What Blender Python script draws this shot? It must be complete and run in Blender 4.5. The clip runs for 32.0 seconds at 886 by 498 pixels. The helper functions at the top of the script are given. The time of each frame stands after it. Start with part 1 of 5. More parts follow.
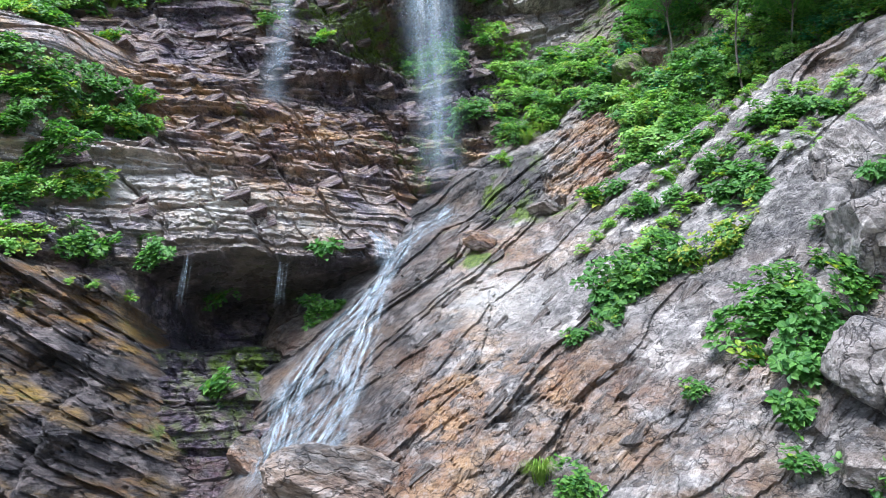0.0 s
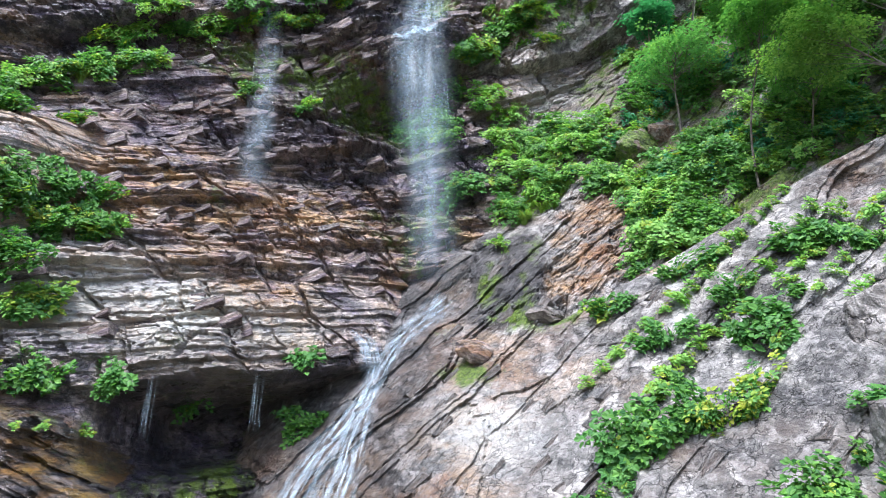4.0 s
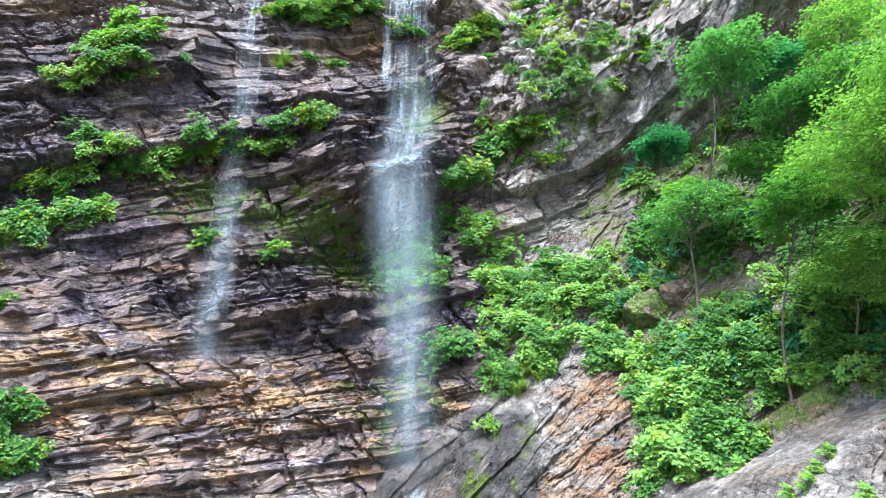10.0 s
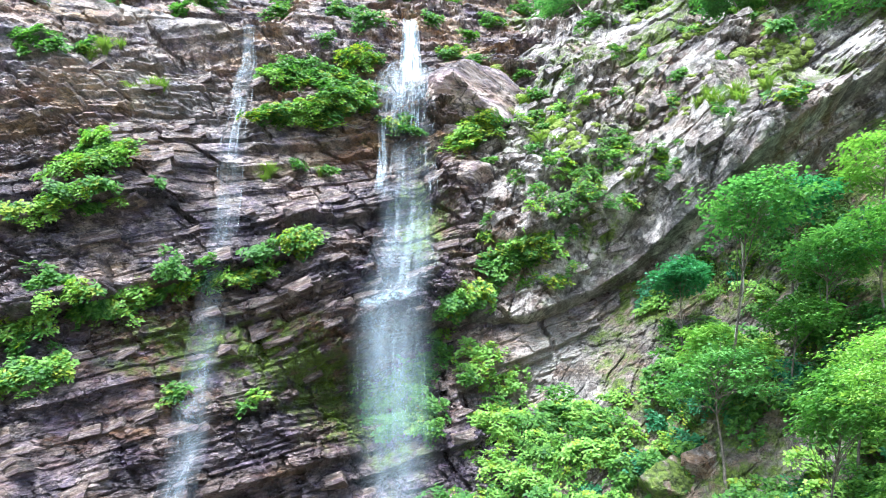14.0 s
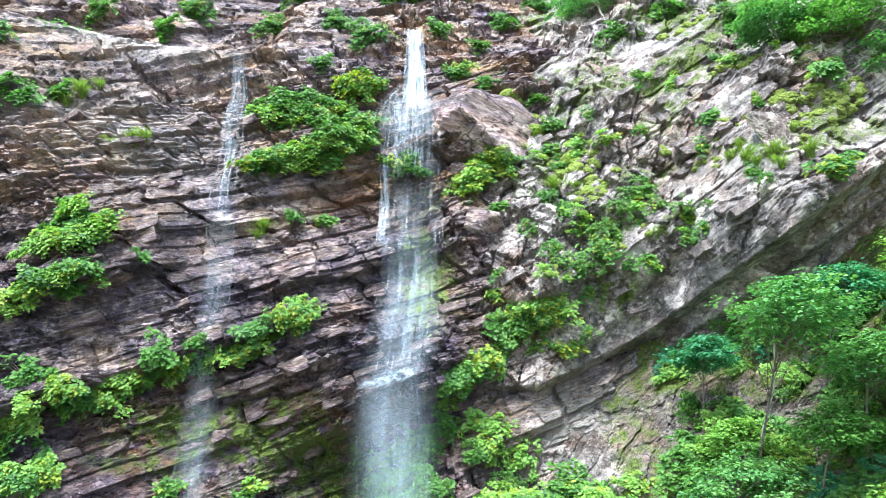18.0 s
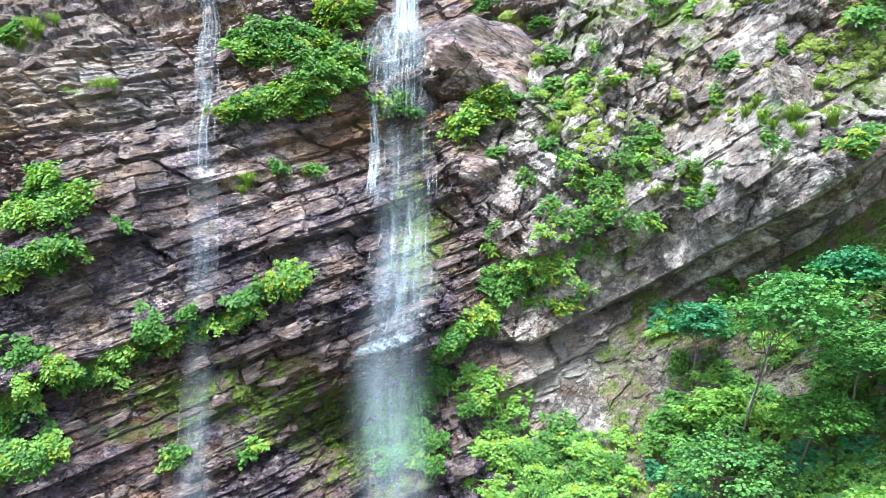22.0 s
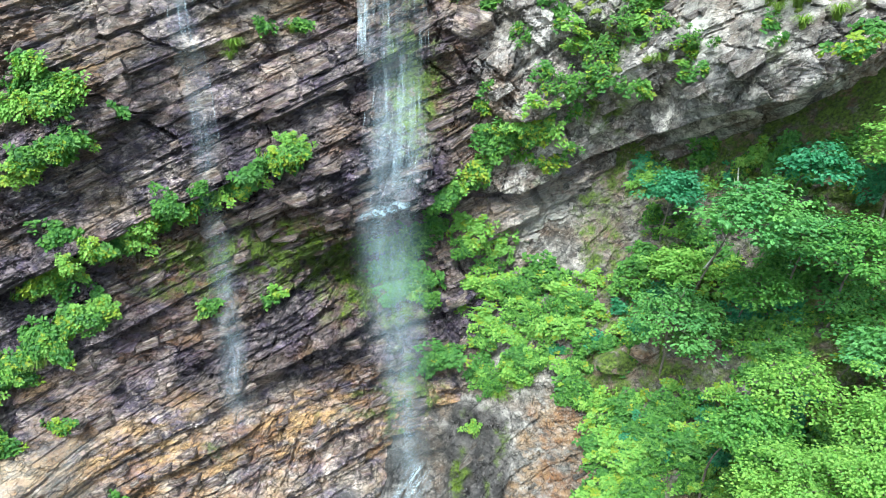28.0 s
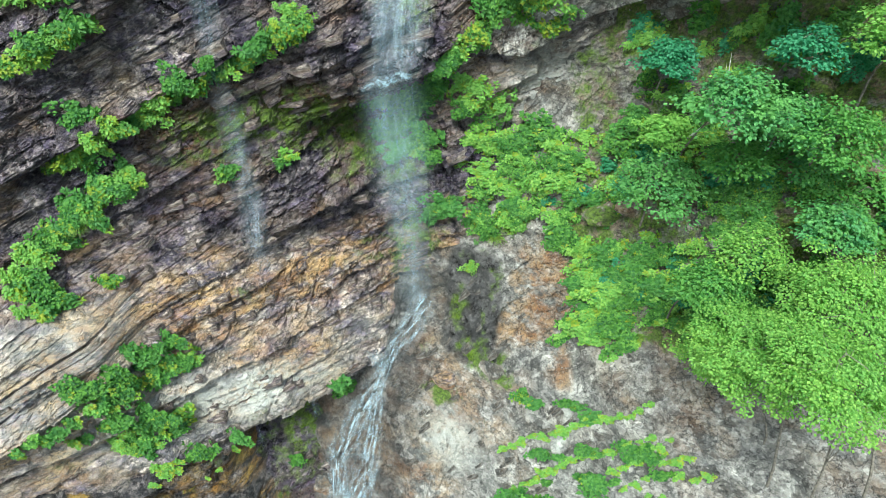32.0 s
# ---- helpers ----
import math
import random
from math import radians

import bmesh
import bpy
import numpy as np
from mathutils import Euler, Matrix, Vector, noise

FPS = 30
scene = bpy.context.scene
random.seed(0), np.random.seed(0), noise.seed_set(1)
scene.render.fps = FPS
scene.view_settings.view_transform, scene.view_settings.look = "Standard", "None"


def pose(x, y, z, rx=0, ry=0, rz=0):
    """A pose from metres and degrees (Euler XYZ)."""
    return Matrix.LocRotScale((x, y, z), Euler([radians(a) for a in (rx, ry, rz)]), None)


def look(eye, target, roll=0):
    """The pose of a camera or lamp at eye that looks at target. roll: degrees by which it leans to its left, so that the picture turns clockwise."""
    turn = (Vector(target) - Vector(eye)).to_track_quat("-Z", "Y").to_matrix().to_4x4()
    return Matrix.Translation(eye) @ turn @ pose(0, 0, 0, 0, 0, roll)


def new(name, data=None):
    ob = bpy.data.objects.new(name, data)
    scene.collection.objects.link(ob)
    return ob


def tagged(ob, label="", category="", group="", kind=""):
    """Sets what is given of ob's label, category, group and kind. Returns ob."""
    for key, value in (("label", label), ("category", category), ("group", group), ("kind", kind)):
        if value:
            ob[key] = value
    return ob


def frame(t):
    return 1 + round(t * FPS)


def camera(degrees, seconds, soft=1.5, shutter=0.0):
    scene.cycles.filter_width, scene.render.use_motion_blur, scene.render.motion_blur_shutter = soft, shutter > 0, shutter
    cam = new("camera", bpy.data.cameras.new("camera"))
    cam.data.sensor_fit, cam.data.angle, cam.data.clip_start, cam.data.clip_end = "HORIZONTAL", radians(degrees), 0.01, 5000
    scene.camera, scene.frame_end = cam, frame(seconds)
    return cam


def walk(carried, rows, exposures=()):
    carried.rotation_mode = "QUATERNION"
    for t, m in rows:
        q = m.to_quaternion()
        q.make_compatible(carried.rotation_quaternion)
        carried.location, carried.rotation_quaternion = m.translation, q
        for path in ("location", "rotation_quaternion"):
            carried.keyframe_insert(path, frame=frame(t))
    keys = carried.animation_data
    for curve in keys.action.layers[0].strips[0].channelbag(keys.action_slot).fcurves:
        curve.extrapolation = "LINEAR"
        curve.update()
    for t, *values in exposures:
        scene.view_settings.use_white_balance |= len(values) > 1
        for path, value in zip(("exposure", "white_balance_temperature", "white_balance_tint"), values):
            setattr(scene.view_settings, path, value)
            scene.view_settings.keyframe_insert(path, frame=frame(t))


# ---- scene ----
cam = camera(69.3, 32.0, soft=1.0)

PATH = [
    (0, (0.015, 2.499, 1.004), (-0.014, 4.329, 1.809), -0.6),
    (0.5, (0.022, 2.612, 1.2), (-0.003, 4.443, 2.006), -0.6),
    (1, (0.044, 2.719, 1.48), (0.02, 4.549, 2.288), -0.5),
    (1.5, (0.058, 2.776, 1.857), (0.036, 4.606, 2.665), -0.5),
    (2, (0.075, 2.766, 2.28), (0.055, 4.597, 3.086), -0.5),
    (2.5, (0.068, 2.733, 2.693), (0.052, 4.563, 3.5), -0.5),
    (3, (0.081, 2.706, 3.082), (0.066, 4.534, 3.892), -0.5),
    (3.5, (0.098, 2.673, 3.473), (0.084, 4.501, 4.284), -0.5),
    (5.5, (0.17, 2.684, 5.133), (0.157, 4.515, 5.938), -0.4),
    (6, (0.182, 2.694, 5.533), (0.17, 4.525, 6.339), -0.4),
    (6.5, (0.245, 2.704, 5.991), (0.229, 4.535, 6.797), -0.4),
    (7, (0.171, 2.678, 6.497), (0.166, 4.512, 7.296), -0.5),
    (7.5, (0.186, 2.664, 6.99), (0.184, 4.501, 7.783), -0.3),
    (8, (0.2, 2.7, 7.464), (0.203, 4.538, 8.253), -0.3),
    (8.5, (0.267, 2.743, 7.899), (0.271, 4.581, 8.687), -0.3),
    (9, (0.355, 2.796, 8.311), (0.355, 4.633, 9.101), -0.3),
    (9.5, (0.503, 2.891, 8.687), (0.494, 4.726, 9.485), -0.1),
    (10, (0.582, 2.91, 9.201), (0.57, 4.746, 9.994), 0.0),
    (10.5, (0.676, 2.928, 9.704), (0.659, 4.764, 10.496), 0.1),
    (11, (0.635, 2.946, 10.233), (0.623, 4.783, 11.024), 0.1),
    (11.5, (0.609, 3.007, 10.738), (0.602, 4.843, 11.532), 0.0),
    (12, (0.666, 3.026, 11.254), (0.653, 4.861, 12.051), 0.1),
    (12.5, (0.757, 3.026, 11.749), (0.735, 4.859, 12.551), 0.2),
    (13, (0.844, 3.027, 12.224), (0.811, 4.857, 13.031), 0.3),
    (13.5, (0.908, 3.018, 12.704), (0.867, 4.845, 13.515), 0.4),
    (14, (0.954, 3.043, 13.203), (0.908, 4.869, 14.018), 0.5),
    (14.5, (0.974, 3.016, 13.708), (0.923, 4.841, 14.524), 0.6),
    (15, (0.95, 3.018, 14.205), (0.9, 4.843, 15.022), 0.6),
    (15.5, (0.937, 3.016, 14.67), (0.885, 4.838, 15.493), 0.6),
    (17.5, (1.229, 2.933, 16.62), (1.132, 4.812, 17.3), 0.9),
    (18, (1.271, 2.943, 17.025), (1.169, 4.84, 17.652), 0.8),
    (18.5, (1.256, 2.943, 17.454), (1.16, 4.857, 18.025), 0.6),
    (19, (1.255, 2.929, 17.852), (1.161, 4.86, 18.366), 0.5),
    (19.5, (1.284, 2.938, 18.232), (1.187, 4.883, 18.69), 0.5),
    (20, (1.313, 2.932, 18.597), (1.213, 4.889, 19.0), 0.5),
    (20.5, (1.357, 2.93, 18.968), (1.254, 4.897, 19.314), 0.5),
    (21, (1.395, 2.944, 19.323), (1.29, 4.92, 19.612), 0.5),
    (21.5, (1.417, 2.93, 19.666), (1.311, 4.913, 19.897), 0.4),
    (22, (1.4, 2.935, 20.005), (1.299, 4.926, 20.174), 0.4),
    (22.5, (1.381, 2.914, 20.288), (1.284, 4.908, 20.402), 0.2),
    (23, (1.406, 2.876, 20.578), (1.309, 4.872, 20.634), 0.2),
    (23.5, (1.467, 2.828, 20.826), (1.367, 4.826, 20.828), 0.2),
    (24, (1.461, 2.792, 21.084), (1.364, 4.788, 21.026), 0.1),
    (24.5, (1.443, 2.72, 21.451), (1.351, 4.713, 21.319), -0.1),
    (25, (1.397, 2.622, 21.895), (1.313, 4.609, 21.675), -0.0),
    (25.5, (1.379, 2.533, 22.269), (1.301, 4.509, 21.971), -0.0),
    (27.5, (1.362, 2.327, 23.835), (1.291, 4.225, 23.208), -0.2),
    (28, (1.341, 2.323, 24.161), (1.273, 4.193, 23.457), -0.2),
    (28.5, (1.354, 2.315, 24.548), (1.286, 4.152, 23.76), -0.3),
    (29, (1.344, 2.311, 24.927), (1.277, 4.111, 24.057), -0.4),
    (29.5, (1.328, 2.323, 25.28), (1.262, 4.083, 24.333), -0.4),
    (30, (1.287, 2.3, 25.642), (1.226, 4.019, 24.621), -0.4),
    (30.5, (1.236, 2.289, 25.967), (1.181, 3.964, 24.876), -0.4),
    (31, (1.221, 2.284, 26.277), (1.169, 3.914, 25.119), -0.5),
    (31.5, (1.188, 2.256, 26.593), (1.14, 3.839, 25.372), -0.5),
    (32, (1.082, 2.173, 26.845), (1.044, 3.711, 25.568), -0.4),
]
walk(cam, [(t, look(e, g, r)) for t, e, g, r in PATH],
     [(0, 1.45, 5620, 10), (3.5, 1.55, 5680, 10.5), (6, 1.70, 5720, 9.5), (9, 1.81, 5700, 7.5), (15, 2.12, 5790, 5.5), (19, 1.95, 5880, 7), (22, 1.85, 5900, 6), (25, 1.75, 5920, 3.5), (28, 1.47, 5950, -5), (32, 1.13, 6000, -11)])

# ---- light ----
world = bpy.data.worlds.new("sky")
scene.world = world
world.use_nodes = True
wn = world.node_tree
sky = wn.nodes.new("ShaderNodeTexSky")
sky.sky_type, sky.sun_disc = "NISHITA", False
sky.sun_elevation, sky.sun_rotation = radians(56), radians(198)
sky.air_density, sky.dust_density = 1.0, 3.0
wn.links.new(sky.outputs[0], wn.nodes["Background"].inputs[0])
wn.nodes["Background"].inputs[1].default_value = 0.15
sun = new("sun", bpy.data.lights.new("sun", "SUN"))
sun.data.energy, sun.data.angle, sun.data.color = 3.3, radians(22), (1.0, 0.98, 0.96)
sun.matrix_world = look((0, 0, 0), (0.34, 1.0, -1.6))


# ---- materials ----
def material(name):
    m = bpy.data.materials.new(name)
    m.use_nodes = True
    return m, m.node_tree, m.node_tree.nodes["Principled BSDF"]


def node(tree, kind, ins=None, **props):
    n = tree.nodes.new(kind)
    for k, v in props.items():
        setattr(n, k, v)
    for k, v in (ins or {}).items():
        if isinstance(v, bpy.types.NodeSocket):
            tree.links.new(v, n.inputs[k])
        else:
            n.inputs[k].default_value = v
    return n


def noise_of(tree, vec, scale, detail=6, rough=0.6, lo=0.35, hi=0.65):
    n = node(tree, "ShaderNodeTexNoise", {"Vector": vec, "Scale": scale, "Detail": detail, "Roughness": rough})
    r = node(tree, "ShaderNodeMapRange", {0: n.outputs[0], 1: lo, 2: hi})
    return r.outputs[0]


def mix(tree, f, a, b, how="MIX"):
    n = node(tree, "ShaderNodeMix", data_type="RGBA", blend_type=how)
    for k, v in ((0, f), (6, a), (7, b)):
        if isinstance(v, bpy.types.NodeSocket):
            tree.links.new(v, n.inputs[k])
        else:
            n.inputs[k].default_value = v if k == 0 else (*v, 1)
    return n.outputs[2]


def times(tree, a, b, how="MULTIPLY"):
    return node(tree, "ShaderNodeMath", {0: a, 1: b}, operation=how).outputs[0]


def rock_material(name, dark, mid, light, warm, bed, wet_rough=0.28, dry_rough=0.75, grain=5.0, crisp=1.0, lines=1.0, cracks=1.0, wet_tone=(0.36, 0.35, 0.46)):
    """Bedded rock; the mesh's cover attribute holds moss, warm stain and wetness, which on the wall also carries recess
    shade.
    """
    m, t, bsdf = material(name)
    co = node(t, "ShaderNodeTexCoord").outputs["Object"]
    along = node(t, "ShaderNodeMapping", {"Vector": co, "Rotation": (0, bed, 0), "Scale": (0.7, 0.7, grain)}).outputs[0]
    cover = node(t, "ShaderNodeSeparateColor", {0: node(t, "ShaderNodeAttribute", attribute_name="cover").outputs["Color"]})
    moss, stain, wet = cover.outputs[0], cover.outputs[1], cover.outputs[2]
    c = mix(t, noise_of(t, along, 0.9, 8, 0.65, 0.36, 0.62), dark, mid)
    c = mix(t, noise_of(t, co, 1.3, 8, 0.75, 0.46, 0.60), c, light)
    vor = node(t, "ShaderNodeTexVoronoi", {"Vector": node(t, "ShaderNodeMapping", {"Vector": co, "Rotation": (0, bed, 0), "Scale": (1.0, 1.0, 0.3 + 0.58 * grain)}).outputs[0], "Scale": 2.1, "Randomness": 1.0}, distance="CHEBYCHEV")
    cell = node(t, "ShaderNodeSeparateColor", {0: vor.outputs["Color"]})
    c = mix(t, 1.0, c, node(t, "ShaderNodeCombineColor", {k: node(t, "ShaderNodeMapRange", {0: cell.outputs[0], 3: 1 - 0.6 * crisp, 4: 1 + 0.6 * crisp}).outputs[0] for k in range(3)}).outputs[0], "MULTIPLY")
    fine = node(t, "ShaderNodeTexVoronoi", {"Vector": node(t, "ShaderNodeMapping", {"Vector": co, "Rotation": (0, bed, 0), "Scale": (1.0, 1.0, 0.5 + 0.4 * grain)}).outputs[0], "Scale": 6.5}, distance="CHEBYCHEV")
    chip = node(t, "ShaderNodeSeparateColor", {0: fine.outputs["Color"]})
    c = mix(t, 1.0, c, node(t, "ShaderNodeCombineColor", {k: node(t, "ShaderNodeMapRange", {0: chip.outputs[0], 3: 1 - 0.4 * crisp, 4: 1 + 0.35 * crisp}).outputs[0] for k in range(3)}).outputs[0], "MULTIPLY")
    c = mix(t, times(t, stain, noise_of(t, along, 1.1, 7, 0.7, 0.40, 0.58)), c, mix(t, noise_of(t, co, 0.8, 5, 0.6, 0.42, 0.58), warm, tuple(v * k for v, k in zip(warm, (0.62, 0.48, 0.42)))))
    c = mix(t, times(t, noise_of(t, along, 4.0, 7, 0.8, 0.50, 0.60), lines * (0.25 + 0.75 * crisp)), c, tuple(v * 0.2 for v in dark))
    c = mix(t, times(t, noise_of(t, along, 11.0, 5, 0.75, 0.50, 0.60), lines * 0.75 * crisp), c, mix(t, 1.0, c, (0.3, 0.29, 0.3), "MULTIPLY"))
    c = mix(t, times(t, noise_of(t, co, 9.0, 4, 0.6, 0.56, 0.64), 0.35), c, tuple(min(1, v * 1.25) for v in light))
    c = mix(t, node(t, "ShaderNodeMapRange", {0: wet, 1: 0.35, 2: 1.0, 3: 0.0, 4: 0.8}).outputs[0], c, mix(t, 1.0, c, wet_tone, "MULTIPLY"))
    warp = node(t, "ShaderNodeVectorMath", {0: co, 1: node(t, "ShaderNodeTexNoise", {"Vector": co, "Scale": 2.5, "Detail": 4}).outputs["Color"]}, operation="ADD").outputs[0]
    split = node(t, "ShaderNodeTexVoronoi", {"Vector": node(t, "ShaderNodeMapping", {"Vector": warp, "Rotation": (0, bed, 0), "Scale": (1.0, 1.0, 1.0 + 0.35 * grain)}).outputs[0], "Scale": 1.7}, feature="DISTANCE_TO_EDGE")
    crack = node(t, "ShaderNodeMapRange", {0: split.outputs["Distance"], 1: 0.0, 2: 0.035, 3: 1.0, 4: 0.0}).outputs[0]
    c = mix(t, times(t, crack, 0.85 * cracks), c, mix(t, 1.0, c, (0.12, 0.11, 0.12), "MULTIPLY"))
    pale = node(t, "ShaderNodeAttribute", attribute_name="cover").outputs["Alpha"]
    c = mix(t, times(t, pale, noise_of(t, co, 3.0, 6, 0.7, 0.30, 0.5)), c, (0.50, 0.485, 0.445))
    green = mix(t, noise_of(t, co, 14.0, 4), (0.03, 0.05, 0.008), (0.13, 0.19, 0.02))
    c = mix(t, node(t, "ShaderNodeMapRange", {0: times(t, moss, noise_of(t, co, 2.6, 8, 0.7, 0.3, 0.62)), 1: 0.25, 2: 0.5}).outputs[0], c, green)
    t.links.new(c, bsdf.inputs["Base Color"])
    r = node(t, "ShaderNodeMapRange", {0: times(t, wet, noise_of(t, co, 2.2, 5, 0.6, 0.3, 0.55)), 3: dry_rough, 4: wet_rough}).outputs[0]
    t.links.new(r, bsdf.inputs["Roughness"])
    h = times(t, noise_of(t, along, 6.0, 8, 0.7, 0.2, 0.8), times(t, noise_of(t, co, 16.0, 6, 0.75, 0.25, 0.75), 0.6), "ADD")
    h = times(t, h, times(t, cell.outputs[1], 1.3), "ADD")
    h = times(t, h, times(t, chip.outputs[1], 0.7), "ADD")
    h = times(t, h, times(t, crack, -0.8 * cracks), "ADD")
    b = node(t, "ShaderNodeBump", {"Height": h, "Strength": 1.0, "Distance": 0.06})
    t.links.new(b.outputs[0], bsdf.inputs["Normal"])
    return m


WALL_ROCK = rock_material("bedded_wet_rock", (0.026, 0.021, 0.031), (0.178, 0.138, 0.186), (0.46, 0.38, 0.33), (0.57, 0.37, 0.18), radians(-20), 0.24, 0.6, 2.6, lines=0.6, wet_tone=(0.30, 0.28, 0.37))
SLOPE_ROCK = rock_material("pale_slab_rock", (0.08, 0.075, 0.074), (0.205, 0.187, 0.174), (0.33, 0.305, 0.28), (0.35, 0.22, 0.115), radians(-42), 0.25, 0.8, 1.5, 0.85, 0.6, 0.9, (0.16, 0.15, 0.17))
BUTTRESS_ROCK = rock_material("dark_ochre_banded_rock", (0.018, 0.016, 0.02), (0.06, 0.052, 0.055), (0.26, 0.22, 0.19), (0.48, 0.31, 0.06), radians(29), 0.2, 0.6, 3.0, lines=0.8)
CRAG_ROCK = rock_material("lichened_crag_rock", (0.085, 0.078, 0.078), (0.27, 0.248, 0.24), (0.52, 0.485, 0.45), (0.36, 0.23, 0.15), radians(28), 0.35, 0.85, 1.1, 0.8, 0.6, 0.9)


def leaf_material(name, a, b, c, gloss=0.55):
    m, t, bsdf = material(name)
    isl = node(t, "ShaderNodeNewGeometry").outputs["Random Per Island"]
    obj = node(t, "ShaderNodeObjectInfo").outputs["Random"]
    col = mix(t, isl, a, b)
    col = mix(t, times(t, obj, 0.6), col, c)
    out = t.nodes["Material Output"]
    t.links.new(col, bsdf.inputs["Base Color"])
    bsdf.inputs["Roughness"].default_value = gloss
    bsdf.inputs["Specular IOR Level"].default_value = 0.3
    tr = node(t, "ShaderNodeBsdfTranslucent", {0: mix(t, 1.0, col, (1.3, 1.45, 0.8), "MULTIPLY")})
    mx = node(t, "ShaderNodeMixShader", {0: 0.4, 1: bsdf.outputs[0], 2: tr.outputs[0]})
    t.links.new(mx.outputs[0], out.inputs[0])
    return m


LEAF = leaf_material("broad_leaf", (0.022, 0.085, 0.02), (0.14, 0.29, 0.045), (0.07, 0.19, 0.045))
LEAF_YELLOW = leaf_material("yellowing_leaf", (0.16, 0.28, 0.03), (0.33, 0.33, 0.04), (0.18, 0.28, 0.03))
LEAF_TREE = leaf_material("tree_leaf", (0.035, 0.13, 0.05), (0.12, 0.31, 0.10), (0.16, 0.32, 0.07))
LEAF_TEAL = leaf_material("bluish_tree_leaf", (0.025, 0.13, 0.065), (0.08, 0.27, 0.13), (0.05, 0.20, 0.09))
LEAF_FRESH = leaf_material("fresh_tree_leaf", (0.045, 0.15, 0.035), (0.15, 0.31, 0.06), (0.10, 0.24, 0.05))
LEAF_LIME = leaf_material("lime_tree_leaf", (0.10, 0.24, 0.04), (0.28, 0.44, 0.09), (0.15, 0.31, 0.07))
BLADE = leaf_material("grass_blade", (0.10, 0.22, 0.03), (0.24, 0.31, 0.06), (0.16, 0.22, 0.05), 0.5)


def plain(name, a, b, scale, rough, bump_d=0.01):
    m, t, bsdf = material(name)
    co = node(t, "ShaderNodeTexCoord").outputs["Object"]
    f = noise_of(t, co, scale, 6, 0.65)
    t.links.new(mix(t, f, a, b), bsdf.inputs["Base Color"])
    bsdf.inputs["Roughness"].default_value = rough
    bb = node(t, "ShaderNodeBump", {"Height": noise_of(t, co, scale * 5, 5, 0.7, 0.2, 0.8), "Strength": 0.8, "Distance": bump_d})
    t.links.new(bb.outputs[0], bsdf.inputs["Normal"])
    return m


BARK = plain("grey_bark", (0.06, 0.05, 0.04), (0.20, 0.17, 0.14), 9.0, 0.85)
MOSS = plain("cushion_moss", (0.08, 0.12, 0.018), (0.20, 0.27, 0.04), 12.0, 0.95, 0.03)
SOIL = plain("forest_soil", (0.05, 0.045, 0.03), (0.12, 0.11, 0.06), 0.7, 0.95, 0.05)


def water_material(name, density, stretch, lo, hi, detail=3):
    """Aerated falling water: white drops where dense, clear between."""
    m, t, bsdf = material(name)
    co = node(t, "ShaderNodeTexCoord").outputs["UV"]
    v = node(t, "ShaderNodeMapping", {"Vector": co, "Scale": stretch}).outputs[0]
    f = times(t, noise_of(t, v, 1.0, detail, 0.6, lo, hi), density)
    edge = node(t, "ShaderNodeAttribute", attribute_name="edge").outputs["Fac"]
    f = times(t, f, edge)
    bsdf.inputs["Base Color"].default_value = (0.68, 0.84, 0.96, 1)
    bsdf.inputs["Roughness"].default_value = 0.35
    tr = node(t, "ShaderNodeBsdfTransparent")
    tl = node(t, "ShaderNodeBsdfTranslucent", {0: (0.68, 0.84, 0.96, 1)})
    body = node(t, "ShaderNodeMixShader", {0: 0.4, 1: bsdf.outputs[0], 2: tl.outputs[0]})
    mx = node(t, "ShaderNodeMixShader", {0: f, 1: tr.outputs[0], 2: body.outputs[0]})
    t.links.new(mx.outputs[0], t.nodes["Material Output"].inputs[0])
    return m


VEIL = water_material("falling_water_veil", 0.17, (5.5, 0.3, 1), 0.36, 0.75)
MIST = water_material("fine_spray", 0.24, (1.6, 0.22, 1), 0.25, 0.8)
STRAND = water_material("white_water_strand", 0.28, (1.0, 1.4, 1), 0.36, 0.7)
SPLASH = water_material("white_splash", 0.65, (7.0, 5.0, 1), 0.36, 0.62)
RUSH = water_material("rushing_white_water", 0.8, (9.0, 0.6, 1), 0.28, 0.66)
FOAM = water_material("foaming_water", 0.55, (9.0, 1.2, 1), 0.42, 0.72)


# ---- rock forms ----
def hashed(*v):
    h = np.zeros(np.broadcast(*v).shape, np.int64) + 1013
    for k, a in enumerate(v):
        h = (h ^ (np.asarray(a).astype(np.int64) * (374761393 + 2 * 668265263 * k))) & 0xFFFFFFFF
        h = (h * 1274126177 + 12345) & 0xFFFFFFFF
        h = h ^ (h >> 15)
    return (h & 0xFFFFFF) / float(0xFFFFFF)


def vnoise(x, y, seed):
    ix, iy = np.floor(x), np.floor(y)
    fx, fy = x - ix, y - iy
    fx, fy = fx * fx * (3 - 2 * fx), fy * fy * (3 - 2 * fy)
    a, b = hashed(ix, iy, seed), hashed(ix + 1, iy, seed)
    c, d = hashed(ix, iy + 1, seed), hashed(ix + 1, iy + 1, seed)
    return (a + (b - a) * fx) * (1 - fy) + (c + (d - c) * fx) * fy - 0.5


def fbm(x, y, seed, octaves=4):
    v, a = 0, 1.0
    for k in range(octaves):
        v = v + a * vnoise(x, y, seed + k)
        x, y, a = x * 2.03 + 7.1, y * 2.03 + 3.7, a * 0.5
    return v


